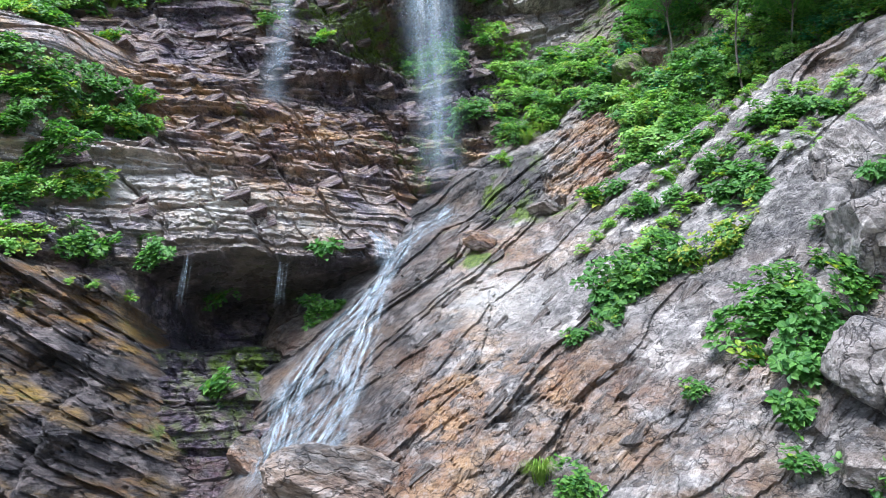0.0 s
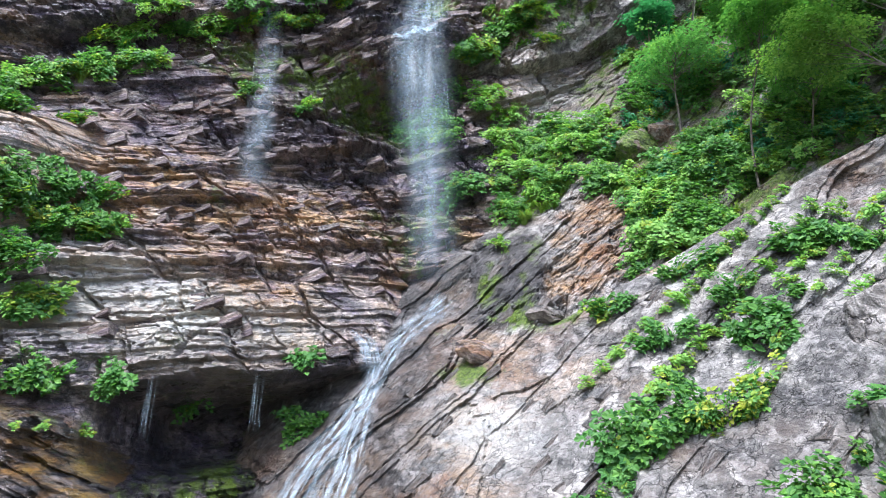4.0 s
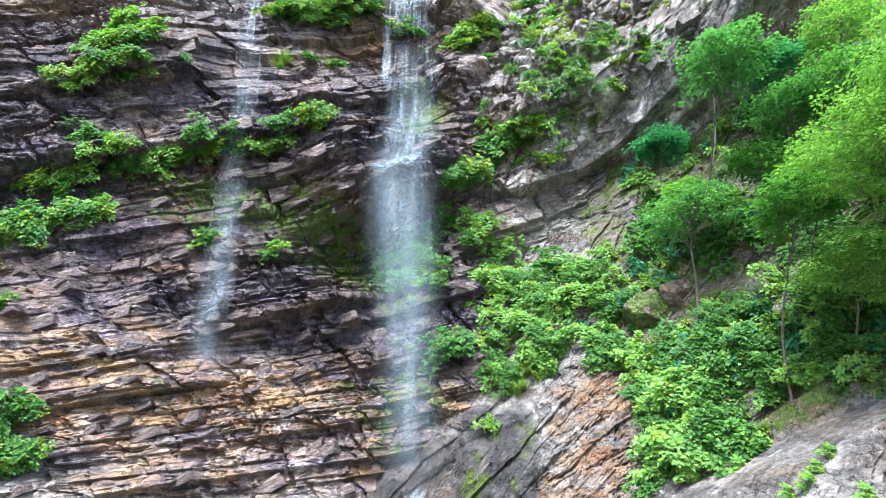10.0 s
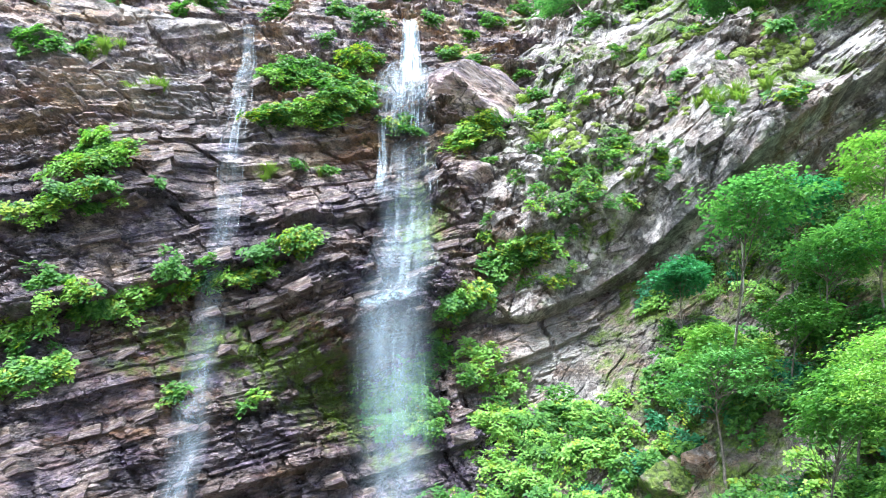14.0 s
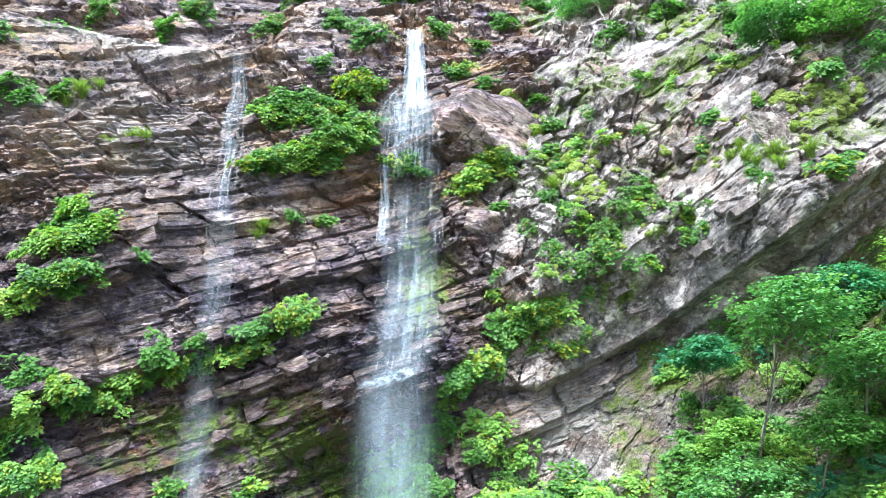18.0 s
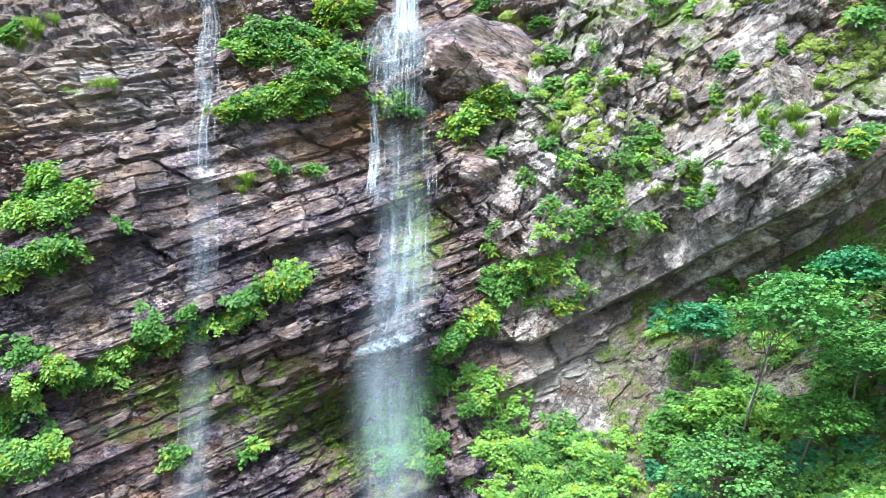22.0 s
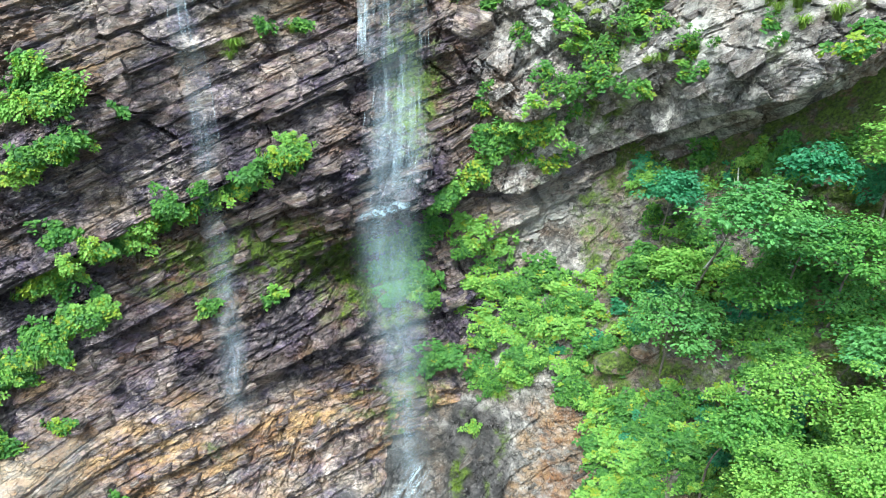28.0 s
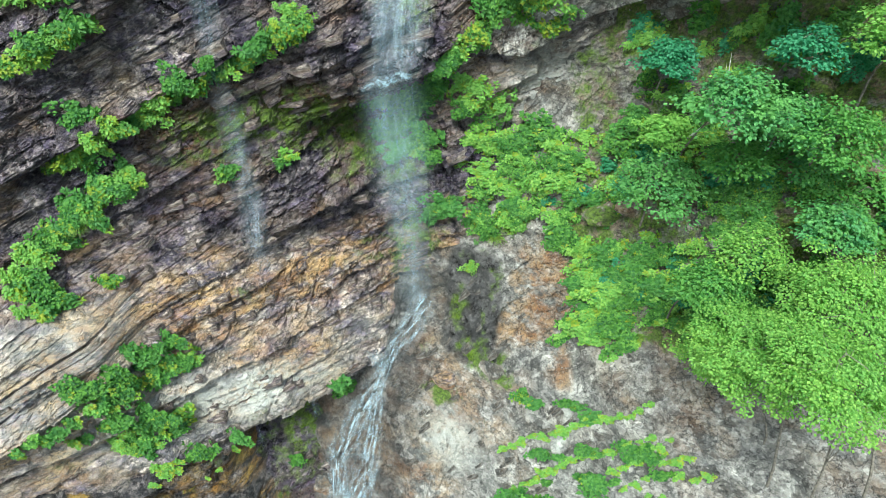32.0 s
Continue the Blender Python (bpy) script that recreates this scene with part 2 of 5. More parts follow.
def facets(u, s, seed, thick, length, skew=0.6, groove=0.45, lean=0.45):
    """Plane-faced blocks in beds along u: how far each stands out, with an open joint under it."""
    u = u + 0.25 * length * vnoise(u * 1.3 / length, s * 0.7 / thick, seed + 3) + 0.05 * length * vnoise(u * 7 / length, s * 5 / thick, seed + 8)
    w = s / thick + 0.55 * vnoise(u * 0.45 / length, s * 0.5 / thick, seed + 4) + 0.10 * vnoise(u * 3 / length, s / thick, seed + 6)
    b = np.floor(w)
    fr = w - b
    j = (u + skew * fr * thick) / (length * (0.45 + 1.1 * hashed(b, 0, seed))) + 9 * hashed(b, 1, seed)
    k = np.floor(j)
    fj = j - k
    h = hashed(b, k, seed)
    out = h * (1 - lean * fr) + 0.7 * (hashed(b, k, seed + 1) - 0.5) * (fj - 0.5) + 0.5 * (hashed(b, k, seed + 2) - 0.5) * (fr - 0.5)
    joint = (fr < 0.13) & (hashed(b, k, seed + 5) > 0.3) | (np.minimum(fj, 1 - fj) < 0.022)
    return out - groove * joint


def sstep(a, b, v):
    t = np.clip((v - a) / (b - a), 0.0, 1.0)
    return t * t * (3 - 2 * t)


def bump(x, z, cx, cz, rx, rz):
    return np.exp(-((x - cx) / rx) ** 2 - ((z - cz) / rz) ** 2)


def wall_y(x, z):
    """Face of the back wall left of and behind the fall: larger is deeper."""
    k = 0.5 - 0.14 * sstep(12, 17, z)
    y = 20.1 + k * np.minimum(x + 1, 0) + 0.10 * (z - 14) + 0.15 * np.maximum(x, 0)
    # protruding shelf, with the dark hollow under it
    lip = 7.0 + 0.19 * (x + 5.0) + 0.05 * np.sin(x * 2.1)
    y = y - 1.15 * sstep(11.4, 8.6, z) * sstep(-0.6, -1.8, x) * np.maximum(sstep(lip - 0.05, lip + 0.12, z), sstep(-6.5, -7.2, x) * sstep(5.4, 7.0, z))
    hollow = sstep(lip + 0.06, lip - 0.06, z) * sstep(-7.3, -6.7, x) * sstep(-1.9, -2.5, x)
    y = y + hollow * (0.5 + 2.0 * sstep(lip - 1.9, lip - 1.0, z) - 1.6 * sstep(5.6, 2.6, z))
    # ochre strata below the shelf, nearer than the hollow
    y = y - 0.9 * sstep(-6.0, -7.2, x) * sstep(6.6, 5.6, z) - 0.22 * np.maximum(5.0 - z, 0) * sstep(-4.0, -7.0, x)
    # block that the fall leaps from, and the overhang under it
    under = 17.85 + 0.42 * (x + 1.6)
    y = y - 1.15 * sstep(-5.0, -2.0, x) * sstep(1.7, 0.7, x) * sstep(under - 0.1, under + 0.25, z) * sstep(22.5, 19.3, z)
    y = y + 1.3 * bump(x, z, -2.3, 16.8, 1.6, 1.1)
    # broad bulge of the ledges at the left, hollow above it, rib beside the fall
    y = y - 0.75 * bump(x, z, -8.4, 22.2, 2.4, 2.8) + 0.8 * bump(x, z, -7.0, 27.6, 3.0, 1.3) - 0.9 * bump(x, z, 0.9, 23.4, 0.9, 1.8) - 0.35 * bump(x, z, -1.0, 18.9, 1.2, 0.6) - 0.4 * bump(x, z, -7.5, 16.5, 2.5, 1.2)
    # pale buttress at the far left
    y = y - 1.1 * sstep(-8.6, -9.8, x) * sstep(14.0, 12.6, z) * sstep(9.0, 10.2, z)
    # dome under the lip of the fall and the flat bench over the wall
    y = y - 0.7 * bump(x, z, 0.9, 26.4, 1.6, 0.9)
    gate = bump(x, 0 * z, -0.8, 0, 1.6, 1)
    y = y + (0.35 - 0.15 * gate) * np.maximum(z - 29.0, 0) + (0.1 + 0.25 * gate) * np.maximum(z - 32.1, 0)
    y = y + 1.4 * (np.clip(z, 29.4, 30.6) - 29.4) * sstep(-5.0, -7.0, x)
    return y


def crest_z(x):
    return 9.35 + 0.47 * (x - 4.55) - 0.04 * np.maximum(x - 7.7, 0) ** 2


def slope_y(x, z):
    """Slab slope right of the stream, and the steeper wooded bank behind its crest."""
    y = 13.4 - 0.75 * np.maximum(x - 2, 0) - 0.5 * np.minimum(x - 2, 0) + 0.70 * (z - 2.7)
    bank = 18.6 - 0.5 * (x - 4.38) + 0.45 * (z - 11.6) - 0.35 * np.maximum(x - 7.5, 0)
    y = y + 0.75 * bump(x, z, 0.2, 9.7, 1.0, 0.9)
    d = z - crest_z(x)
    return y + (np.maximum(bank, y - 2.5) - y) * sstep(-0.2, 0.15, d) * sstep(2.2, 3.2, x)


def crag_low(x):
    return 19.4 + 0.5 * np.clip(x - 4, -1, 2) + 0.68 * np.maximum(x - 6, 0)


def crag_y(x, z):
    """Jutting crag over the wooded slope."""
    y = 20.9 - 0.36 * (x - 2) - 0.16 * np.maximum(x - 6, 0) + 0.08 * (z - 22)
    y = y + 1.1 * bump(x, z, 5.6, 20.6, 1.8, 1.6) + 0.6 * bump(x, z, 5.0, 26.5, 2.0, 2.2) - 1.1 * bump(x, z, 9.0, 23.4, 1.9, 2.0) - 0.5 * bump(x, z, 3.2, 22.5, 1.0, 2.0)
    low = crag_low(x)
    for drop, run in ((0.0, 1.0), (0.8, 0.55), (1.5, 0.6), (2.4, 0.6), (3.3, 1.25)):
        y = y + run * sstep(low - drop + 0.12, low - drop - 0.16, z) + 0.12 * run * np.clip(low - drop - z, 0, 1)
    y = y + 3.0 * sstep(1.3, 0.1, x)
    y = y + 0.55 * np.maximum(z - 27.5, 0)
    return y


def buttress_y(x, z):
    """Steeply dipping strata below the shelf."""
    y = wall_y(x, z) - 0.45
    return y + 2.0 * sstep(-6.9, -5.9, x + 0.5 * (z - 4.5)) + 1.8 * sstep(5.9, 6.7, z + 0.15 * (x + 8))


def bed_rise(s):
    return 0.19 + 0.25 * sstep(9, 17, s)


def ledge(s, level, reach):
    d = s - level
    return np.exp(-np.maximum(d, 0) / reach) * sstep(-0.05, 0.05, d)


def wall_ledges(x, s):
    """Main overhanging beds: each juts at its underside and falls back upwards."""
    m = (0.5 + 0.5 * sstep(-3.5, -5.5, x)) * ledge(s, 20.2, 1.5) * sstep(-2.6, -3.4, x) + 0.4 * ledge(s, 22.95, 0.9) * sstep(-6.2, -7.2, x)
    m = m + 0.7 * ledge(s, 21.3, 1.0) * sstep(-4.6, -3.6, x) * sstep(-0.2, -1.0, x) + 0.35 * ledge(s, 24.5, 0.9) * sstep(-5.8, -5.0, x)
    m = m + 0.15 * ledge(s, 27.1, 1.0) * sstep(-3, -5, x) + 0.3 * ledge(s, 25.7, 0.7) * sstep(-5.6, -4.6, x)
    m = m + 0.5 * ledge(s, 14.2, 0.8) * sstep(-5.6, -5.2, x) * sstep(-1.2, -2.2, x) + 0.4 * ledge(s, 12.6, 0.8) * sstep(-4.6, -5.4, x)
    return m + 0.35 * ledge(s, 10.2, 0.6) - 0.25


def wall_out(x, s):
    z = s + bed_rise(s) * (x + 4)
    r = np.clip(0.62 + 1.5 * fbm(x * 0.3, s * 0.45, 61, 3), 0.2, 1.15)
    smooth = bump(x, s, -8.2, 20.9, 2.6, 0.7) + bump(x, s, -2.9, 25.0, 1.6, 0.45) + 0.8 * bump(x, s, -6.6, 9.3, 3.4, 1.3) + 0.4 * bump(x, s, -9.8, 13.9, 1.5, 1.4)
    r = r * (1 - 0.75 * np.clip(smooth, 0, 1))
    o = 0.40 * facets(x, s, 11, 1.25, 3.4) + (0.12 + 0.2 * r) * facets(x, s, 23, 0.52, 1.5) + r * (0.17 * facets(x, s, 37, 0.21, 0.45) + 0.08 * facets(x, s, 39, 0.1, 0.2))
    o = o + 0.24 * r * facets(s, x - 0.45 * s, 43, 0.7, 0.6, 0.3)
    return z, o - 0.42 + wall_ledges(x, s) + 0.42 * fbm(x * 0.4, s * 0.5, 51, 2) + 0.05 * fbm(x * 5, s * 9, 57, 3)


def slope_out(x, s):
    z = s + 0.95 * (x - 4)
    d = z - crest_z(x)
    r = np.clip(0.02 + 0.9 * fbm(x * 0.3, z * 0.3, 111, 3) + 0.4 * bump(x, z, 1.5, 9.5, 1.3, 2.2) + 0.8 * bump(x, z, 0.5, 2.5, 2.6, 1.8) + 0.7 * sstep(0.0, 0.6, d) * sstep(2.2, 3.2, x), 0.03, 1.2)
    w = s + 0.5 * fbm(x * 0.55, z * 0.55, 115, 3)
    o = 0.34 * facets(x, w, 71, 1.6, 6.5, 0.6, 0.22, 0.2) + (0.02 + 0.2 * r) * facets(x, w, 83, 0.6, 1.1, 0.6, 0.25) + r * (0.11 * facets(x, w + 0.3 * x, 89, 0.22, 0.45) + 0.12 * facets(s, x, 93, 0.9, 1.1)) + 0.13 * facets(s, x - 0.3 * s, 95, 1.7, 1.5, 0.4, 0.15, 0.2)
    lump = 0.8 * np.abs(fbm(x * 0.8, z * 0.8, 117, 4)) * sstep(4.8, 6.5, x) * sstep(0.2, -0.4, d)
    return z, o - 0.22 + lump + 0.55 * fbm(x * 0.36, s * 0.36, 101, 3) + 0.06 * fbm(x * 4, s * 4, 107, 3)


def crag_out(x, s):
    z = s + 0.55 * (x - 5)
    r = np.clip(0.6 + 1.3 * fbm(x * 0.4, z * 0.4, 171, 3), 0.2, 1.1) * (1 - 0.6 * sstep(0.1, -0.5, z - crag_low(x)))
    v, w = 0.8 * z + 0.6 * x, 0.8 * x - 0.6 * z
    s = s + 0.4 * fbm(x * 0.6, z * 0.6, 165, 3)
    o = 0.30 * facets(x, s, 131, 1.4, 2.2) + r * (0.12 * facets(x, s, 143, 0.6, 0.9) + 0.05 * facets(x, s, 149, 0.2, 0.35))
    o = o + 0.6 * r * facets(w, v, 151, 1.7, 1.4, 0.4, 0.3) + 0.3 * r * r * facets(w, v, 153, 0.6, 0.6, 0.5, 0.3)
    return z, o - 0.55 + 0.9 * fbm(x * 0.6, s * 0.6, 161, 4) + 0.06 * fbm(x * 4, s * 4, 167, 3)


def full(base, out, rise):
    def face(x, z):
        x, z = np.asarray(x, float), np.asarray(z, float)
        s = z.copy()
        for _ in range(14):
            s = z - rise(x, s)
        return base(x, z) - out(x, s)[1]
    return face


def buttress_out(x, s):
    z = s - 0.55 * (x + 8)
    o = 0.42 * facets(x, s, 181, 0.9, 1.9, -0.6) + 0.24 * facets(x, s, 187, 0.32, 0.9, -0.6) + 0.11 * facets(x, s, 189, 0.12, 0.45, -0.6)
    return z, o - 0.4 + 0.6 * fbm(x * 0.5, s * 0.7, 191, 3) + 0.06 * fbm(x * 4, s * 8, 195, 3)


wall_face = full(wall_y, wall_out, lambda x, s: bed_rise(s) * (x + 4))
slope_face = full(slope_y, slope_out, lambda x, s: 0.95 * (x - 4))
buttress_face = full(buttress_y, buttress_out, lambda x, s: -0.55 * (x + 8))
crag_face = full(crag_y, crag_out, lambda x, s: 0.55 * (x - 5))


def front(x, z):
    """The nearest rock face at x, z."""
    return np.minimum(np.minimum(wall_face(x, z), slope_face(x, z)), np.minimum(crag_face(x, z), np.where(np.asarray(z) < 7.5, buttress_face(x, z), 99.0)))


def sheet(name, xs, ss, out, base, cover, mat, label):
    x, s = np.meshgrid(xs, ss)
    z, o = out(x, s)
    y = base(x, z) - o
    n, k = x.shape
    co = np.stack([x, y, z], -1).reshape(-1, 3)
    i = np.arange(n * k).reshape(n, k)
    q = np.stack([i[:-1, :-1], i[:-1, 1:], i[1:, 1:], i[1:, :-1]], -1).reshape(-1, 4)
    me = bpy.data.meshes.new(name)
    me.vertices.add(len(co))
    me.vertices.foreach_set("co", co.ravel())
    me.loops.add(q.size)
    me.loops.foreach_set("vertex_index", q.ravel())
    me.polygons.add(len(q))
    me.polygons.foreach_set("loop_start", np.arange(0, q.size, 4))
    me.update()
    me.validate()
    me.shade_flat()
    a = me.color_attributes.new("cover", "FLOAT_COLOR", "POINT")
    c = np.ones((n * k, 4), np.float32)
    for ch, v in enumerate(cover(x, z, s)):
        c[:, ch] = np.clip(np.broadcast_to(v, x.shape), 0, 1).ravel()
    a.data.foreach_set("color", c.ravel())
    me.materials.append(mat)
    return tagged(new(name, me), label, "rock face", kind="structure")


def wall_cover(x, z, s):
    n = fbm(x * 0.5, z * 0.5, 201, 4)
    moss = 0.4 * bump(x, z, -2.6, 16.4, 2.0, 1.4) + 0.7 * bump(x, z, -4.5, 5.0, 2.4, 1.8) + 0.65 * bump(x, z, -0.2, 12.5, 1.3, 4) + 0.5 * bump(x, z, -5, 17.5, 3, 1.0) + 0.6 * bump(x, z, -0.3, 22, 0.9, 3) + 0.12
    warm = (0.65 + 0.7 * fbm(x * 0.8, z * 1.1, 203, 3)) * sstep(15.0, 12.0, z) * sstep(7.4, 9.6, z) + 0.1 * sstep(22.5, 25, z) + 0.9 * bump(x, z, -7.6, 4.8, 1.6, 1.3) + 0.32 + 0.9 * fbm(x * 0.5, s * 0.9, 213, 3) + 0.5 * bump(x, z, -3, 18.2, 2, .7) + 0.35 * bump(x, z, -2.8, 24.6, 1.8, 0.7) + 0.4 * bump(x, z, -6, 26.2, 3.0, 0.6)
    # bump at z 16.2: wet rock plus overhang shade put into the colour
    # wetness cut at far left and at z 19.9 lightens colour for sky sheen
    wet = 0.5 - 0.3 * sstep(-5.0, -7.5, x) * sstep(19, 16, z) - 0.32 * sstep(14.5, 12.5, z) * sstep(7, 8.5, z) + 0.5 * sstep(11, 15, z) * sstep(24, 21, z) + 0.4 * bump(x, z, -0.5, 16, 1.5, 9) + 0.45 * bump(x, z, -5.5, 16.2, 5.0, 1.9) - 0.7 * bump(x, z, -8.2, 19.9, 3.0, 0.9)
    # hollow under the shelf: wet rock, darkened further in colour for its deep shade
    wet_shade = sstep(-7.4, -6.8, x) * sstep(-1.8, -2.4, x) * sstep(7.2, 6.95, z - 0.19 * (x + 5))
    warm, wet = warm * (1 - wet_shade), wet + wet_shade
    pale = 1.1 * bump(x, z, 4.3, 17.6, 1.7, 1.5) + 0.8 * bump(x, z, -9.5, 29.6, 3.0, 0.8) + 0.55 * bump(x, z, -9.0, 25.8, 3.0, 1.5) + 0.45 * sstep(-8.6, -9.3, x) * sstep(13.8, 12.8, z) * sstep(9.5, 10.5, z)
    # shelf pale: cream rock plus the sky's reflection painted into its colour
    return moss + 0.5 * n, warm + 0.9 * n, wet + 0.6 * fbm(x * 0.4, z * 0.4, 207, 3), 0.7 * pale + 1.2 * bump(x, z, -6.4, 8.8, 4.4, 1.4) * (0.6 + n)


def slope_cover(x, z, s):
    n = fbm(x * 0.6, z * 0.6, 221, 5)
    crest = crest_z(x)
    above = sstep(crest, crest + 0.5, z) * sstep(4.2, 5.2, x)
    red = sstep(1.4, 0.9, np.abs(x - 4.15 - 0.3 * (z - 10.9)) + 0.4 * n) * sstep(9.0, 9.5, z) * sstep(12.9, 12.2, z)
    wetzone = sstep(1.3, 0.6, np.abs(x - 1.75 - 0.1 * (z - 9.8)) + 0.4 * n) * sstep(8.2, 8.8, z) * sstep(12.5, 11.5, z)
    moss = 0.75 * wetzone * (0.6 + 1.6 * fbm(x * 1.1, z * 0.9, 225, 3)) + 0.8 * bump(x, z, 0.6, 7.3, 0.7, 0.35) + 0.6 * above + 0.75 * bump(x, z, 2.8, 8.4, 0.7, 0.5) + 0.05 - 0.8 * red
    warm = 0.4 * sstep(2.2, -0.5, x) * sstep(7.5, 4, z) + 0.35 * bump(x, z, 0.9, 7.4, 2.0, 1.3) + 2.0 * red + 0.8 * bump(x, z, 1.0, 3, 2.8, 1.3) + 0.3 * above + 0.55 * bump(x, z, 3.1, 8.5, 0.7, 0.35) + 0.18 - 0.5 * wetzone
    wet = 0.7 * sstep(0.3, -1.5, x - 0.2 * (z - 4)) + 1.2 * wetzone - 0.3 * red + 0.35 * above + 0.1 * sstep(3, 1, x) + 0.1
    mid = 4.85 + 0.17 * (z - 8.2) + 0.10 * np.sin(z * 4)
    streak = bump(x, z, mid, 8.1, 0.15, 0.9)
    return moss + 0.55 * n, warm + 0.8 * n, wet, 0.9 * streak + 0.7 * bump(x, z, 1.0, 5.9, 1.1, 0.8)


def crag_cover(x, z, s):
    n = fbm(x * 0.6, z * 0.6, 241, 5)
    low = crag_low(x)
    moss = 0.14 + 0.28 * sstep(22, 25, z) + 0.85 * n - 0.45 * sstep(low, low - 0.5, z)
    warm = 0.30 + 0.5 * bump(x, z, 2.2, 21.5, 0.8, 1.5) + 0.7 * fbm(x * .7, z * .7, 245, 3)
    pale = bump(x, z, 8.3, 24.6, 0.6, 0.55) + bump(x, z, 7.0, 23.6, 0.35, 0.7) + 0.6 * bump(x, z, 3.2, 27.4, 0.5, 0.3)
    return moss - pale, warm, 0.7 * sstep(2.6, 1.4, x) + 0.1, pale


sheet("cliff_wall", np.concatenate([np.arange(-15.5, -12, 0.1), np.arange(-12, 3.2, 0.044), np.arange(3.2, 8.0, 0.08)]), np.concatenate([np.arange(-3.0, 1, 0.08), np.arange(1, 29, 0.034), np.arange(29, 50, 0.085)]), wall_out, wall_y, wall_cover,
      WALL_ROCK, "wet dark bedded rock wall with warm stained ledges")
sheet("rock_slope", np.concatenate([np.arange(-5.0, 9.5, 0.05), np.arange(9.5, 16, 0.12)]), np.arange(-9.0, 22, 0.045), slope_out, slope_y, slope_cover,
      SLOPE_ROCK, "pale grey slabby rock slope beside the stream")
def buttress_cover(x, z, s):
    n = fbm(x * 0.7, s * 2.0, 261, 4)
    return 0.15 + 0.6 * n, 0.35 + 3.0 * n + 0.6 * bump(x, z, -8.0, 5.0, 1.4, 1.0), 0.8 + 0 * x, 0 * x


sheet("strata_buttress", np.arange(-13.0, -4.8, 0.05), np.arange(-5.0, 8.5, 0.04), buttress_out, buttress_y, buttress_cover,
      BUTTRESS_ROCK, "dark dipping strata with ochre bands below the shelf")
sheet("crag", np.concatenate([np.arange(0.0, 11.0, 0.05), np.arange(11.0, 16.0, 0.12)]), np.concatenate([np.arange(13.5, 27, 0.045), np.arange(27, 42, 0.09)]), crag_out, crag_y, crag_cover,
      CRAG_ROCK, "lichened pale crag jutting over the wooded slope")

# ground of the valley behind and below
gx, gy = np.meshgrid(np.linspace(-1, 1, 81), np.linspace(-1, 1, 81))
gx, gy = np.sign(gx) * np.abs(gx) ** 3 * 1500, np.sign(gy) * np.abs(gy) ** 3 * 1500
gz = -1.2 + 0.5 * fbm(gx * 0.3, gy * 0.3, 301, 3) + 0.12 * np.maximum(np.abs(gx) - 14, 0) * (gy < 8)
gi = np.arange(81 * 81).reshape(81, 81)
gm = bpy.data.meshes.new("ground")
gm.from_pydata(np.stack([gx, gy, np.minimum(gz, 40)], -1).reshape(-1, 3).tolist(), [], np.stack([gi[:-1, :-1], gi[:-1, 1:], gi[1:, 1:], gi[1:, :-1]], -1).reshape(-1, 4).tolist())
gm.materials.append(SOIL)
tagged(new("ground", gm), "stony valley floor below the fall", "ground", kind="structure")


# ---- small builders ----
def mesh_of(name, co, faces, mat, uv=None, flat=False):
    me = bpy.data.meshes.new(name)
    me.from_pydata([tuple(v) for v in co], [], [tuple(int(i) for i in q) for q in faces])
    me.materials.append(mat)
    if flat:
        me.shade_flat()
    return me


def grid_mesh(name, co, mat, edge, uv):
    n, k = co.shape[:2]
    i = np.arange(n * k).reshape(n, k)
    q = np.stack([i[:-1, :-1], i[:-1, 1:], i[1:, 1:], i[1:, :-1]], -1).reshape(-1, 4)
    me = mesh_of(name, co.reshape(-1, 3), q, mat)
    me.attributes.new("edge", "FLOAT", "POINT").data.foreach_set("value", edge.ravel().astype(np.float32))
    lay = me.uv_layers.new(name="UVMap")
    lay.data.foreach_set("uv", uv.reshape(-1, 2)[q.ravel()].astype(np.float32).ravel())
    return me


def part(name, me, parent, label="", apart=False):
    ob = new(name, me)
    ob.parent = parent
    if apart:
        ob.matrix_parent_inverse = Matrix.Translation(-parent.location)
    if label:
        ob["label"] = label
    return ob


def empty(name, x, y, z):
    ob = new(name)
    ob.location = (x, y, z)
    ob.empty_display_size = 0.1
    return ob


def tube(pts, radii, sides=5):
    """Tapered tube along points: vertices and faces."""
    pts = np.asarray(pts, float)
    d = np.gradient(pts, axis=0)
    d /= np.linalg.norm(d, axis=1)[:, None] + 1e-9
    a = np.cross(d, (0.31, 0.9, 0.2))
    a /= np.linalg.norm(a, axis=1)[:, None] + 1e-9
    b = np.cross(d, a)
    th = np.arange(sides) * 2 * np.pi / sides
    co = pts[:, None] + np.asarray(radii)[:, None, None] * (a[:, None] * np.cos(th)[None, :, None] + b[:, None] * np.sin(th)[None, :, None])
    n = len(pts)
    f = [(i * sides + j, i * sides + (j + 1) % sides, (i + 1) * sides + (j + 1) % sides, (i + 1) * sides + j) for i in range(n - 1) for j in range(sides)]
    return co.reshape(-1, 3), f


def joined(tubes):
    co, fs, k = [], [], 0
    for c, f in tubes:
        co.append(c)
        fs += [tuple(i + k for i in q) for q in f]
        k += len(c)
    return np.concatenate(co), fs


def unit(v):
    return v / (np.linalg.norm(v, axis=-1, keepdims=True) + 1e-9)


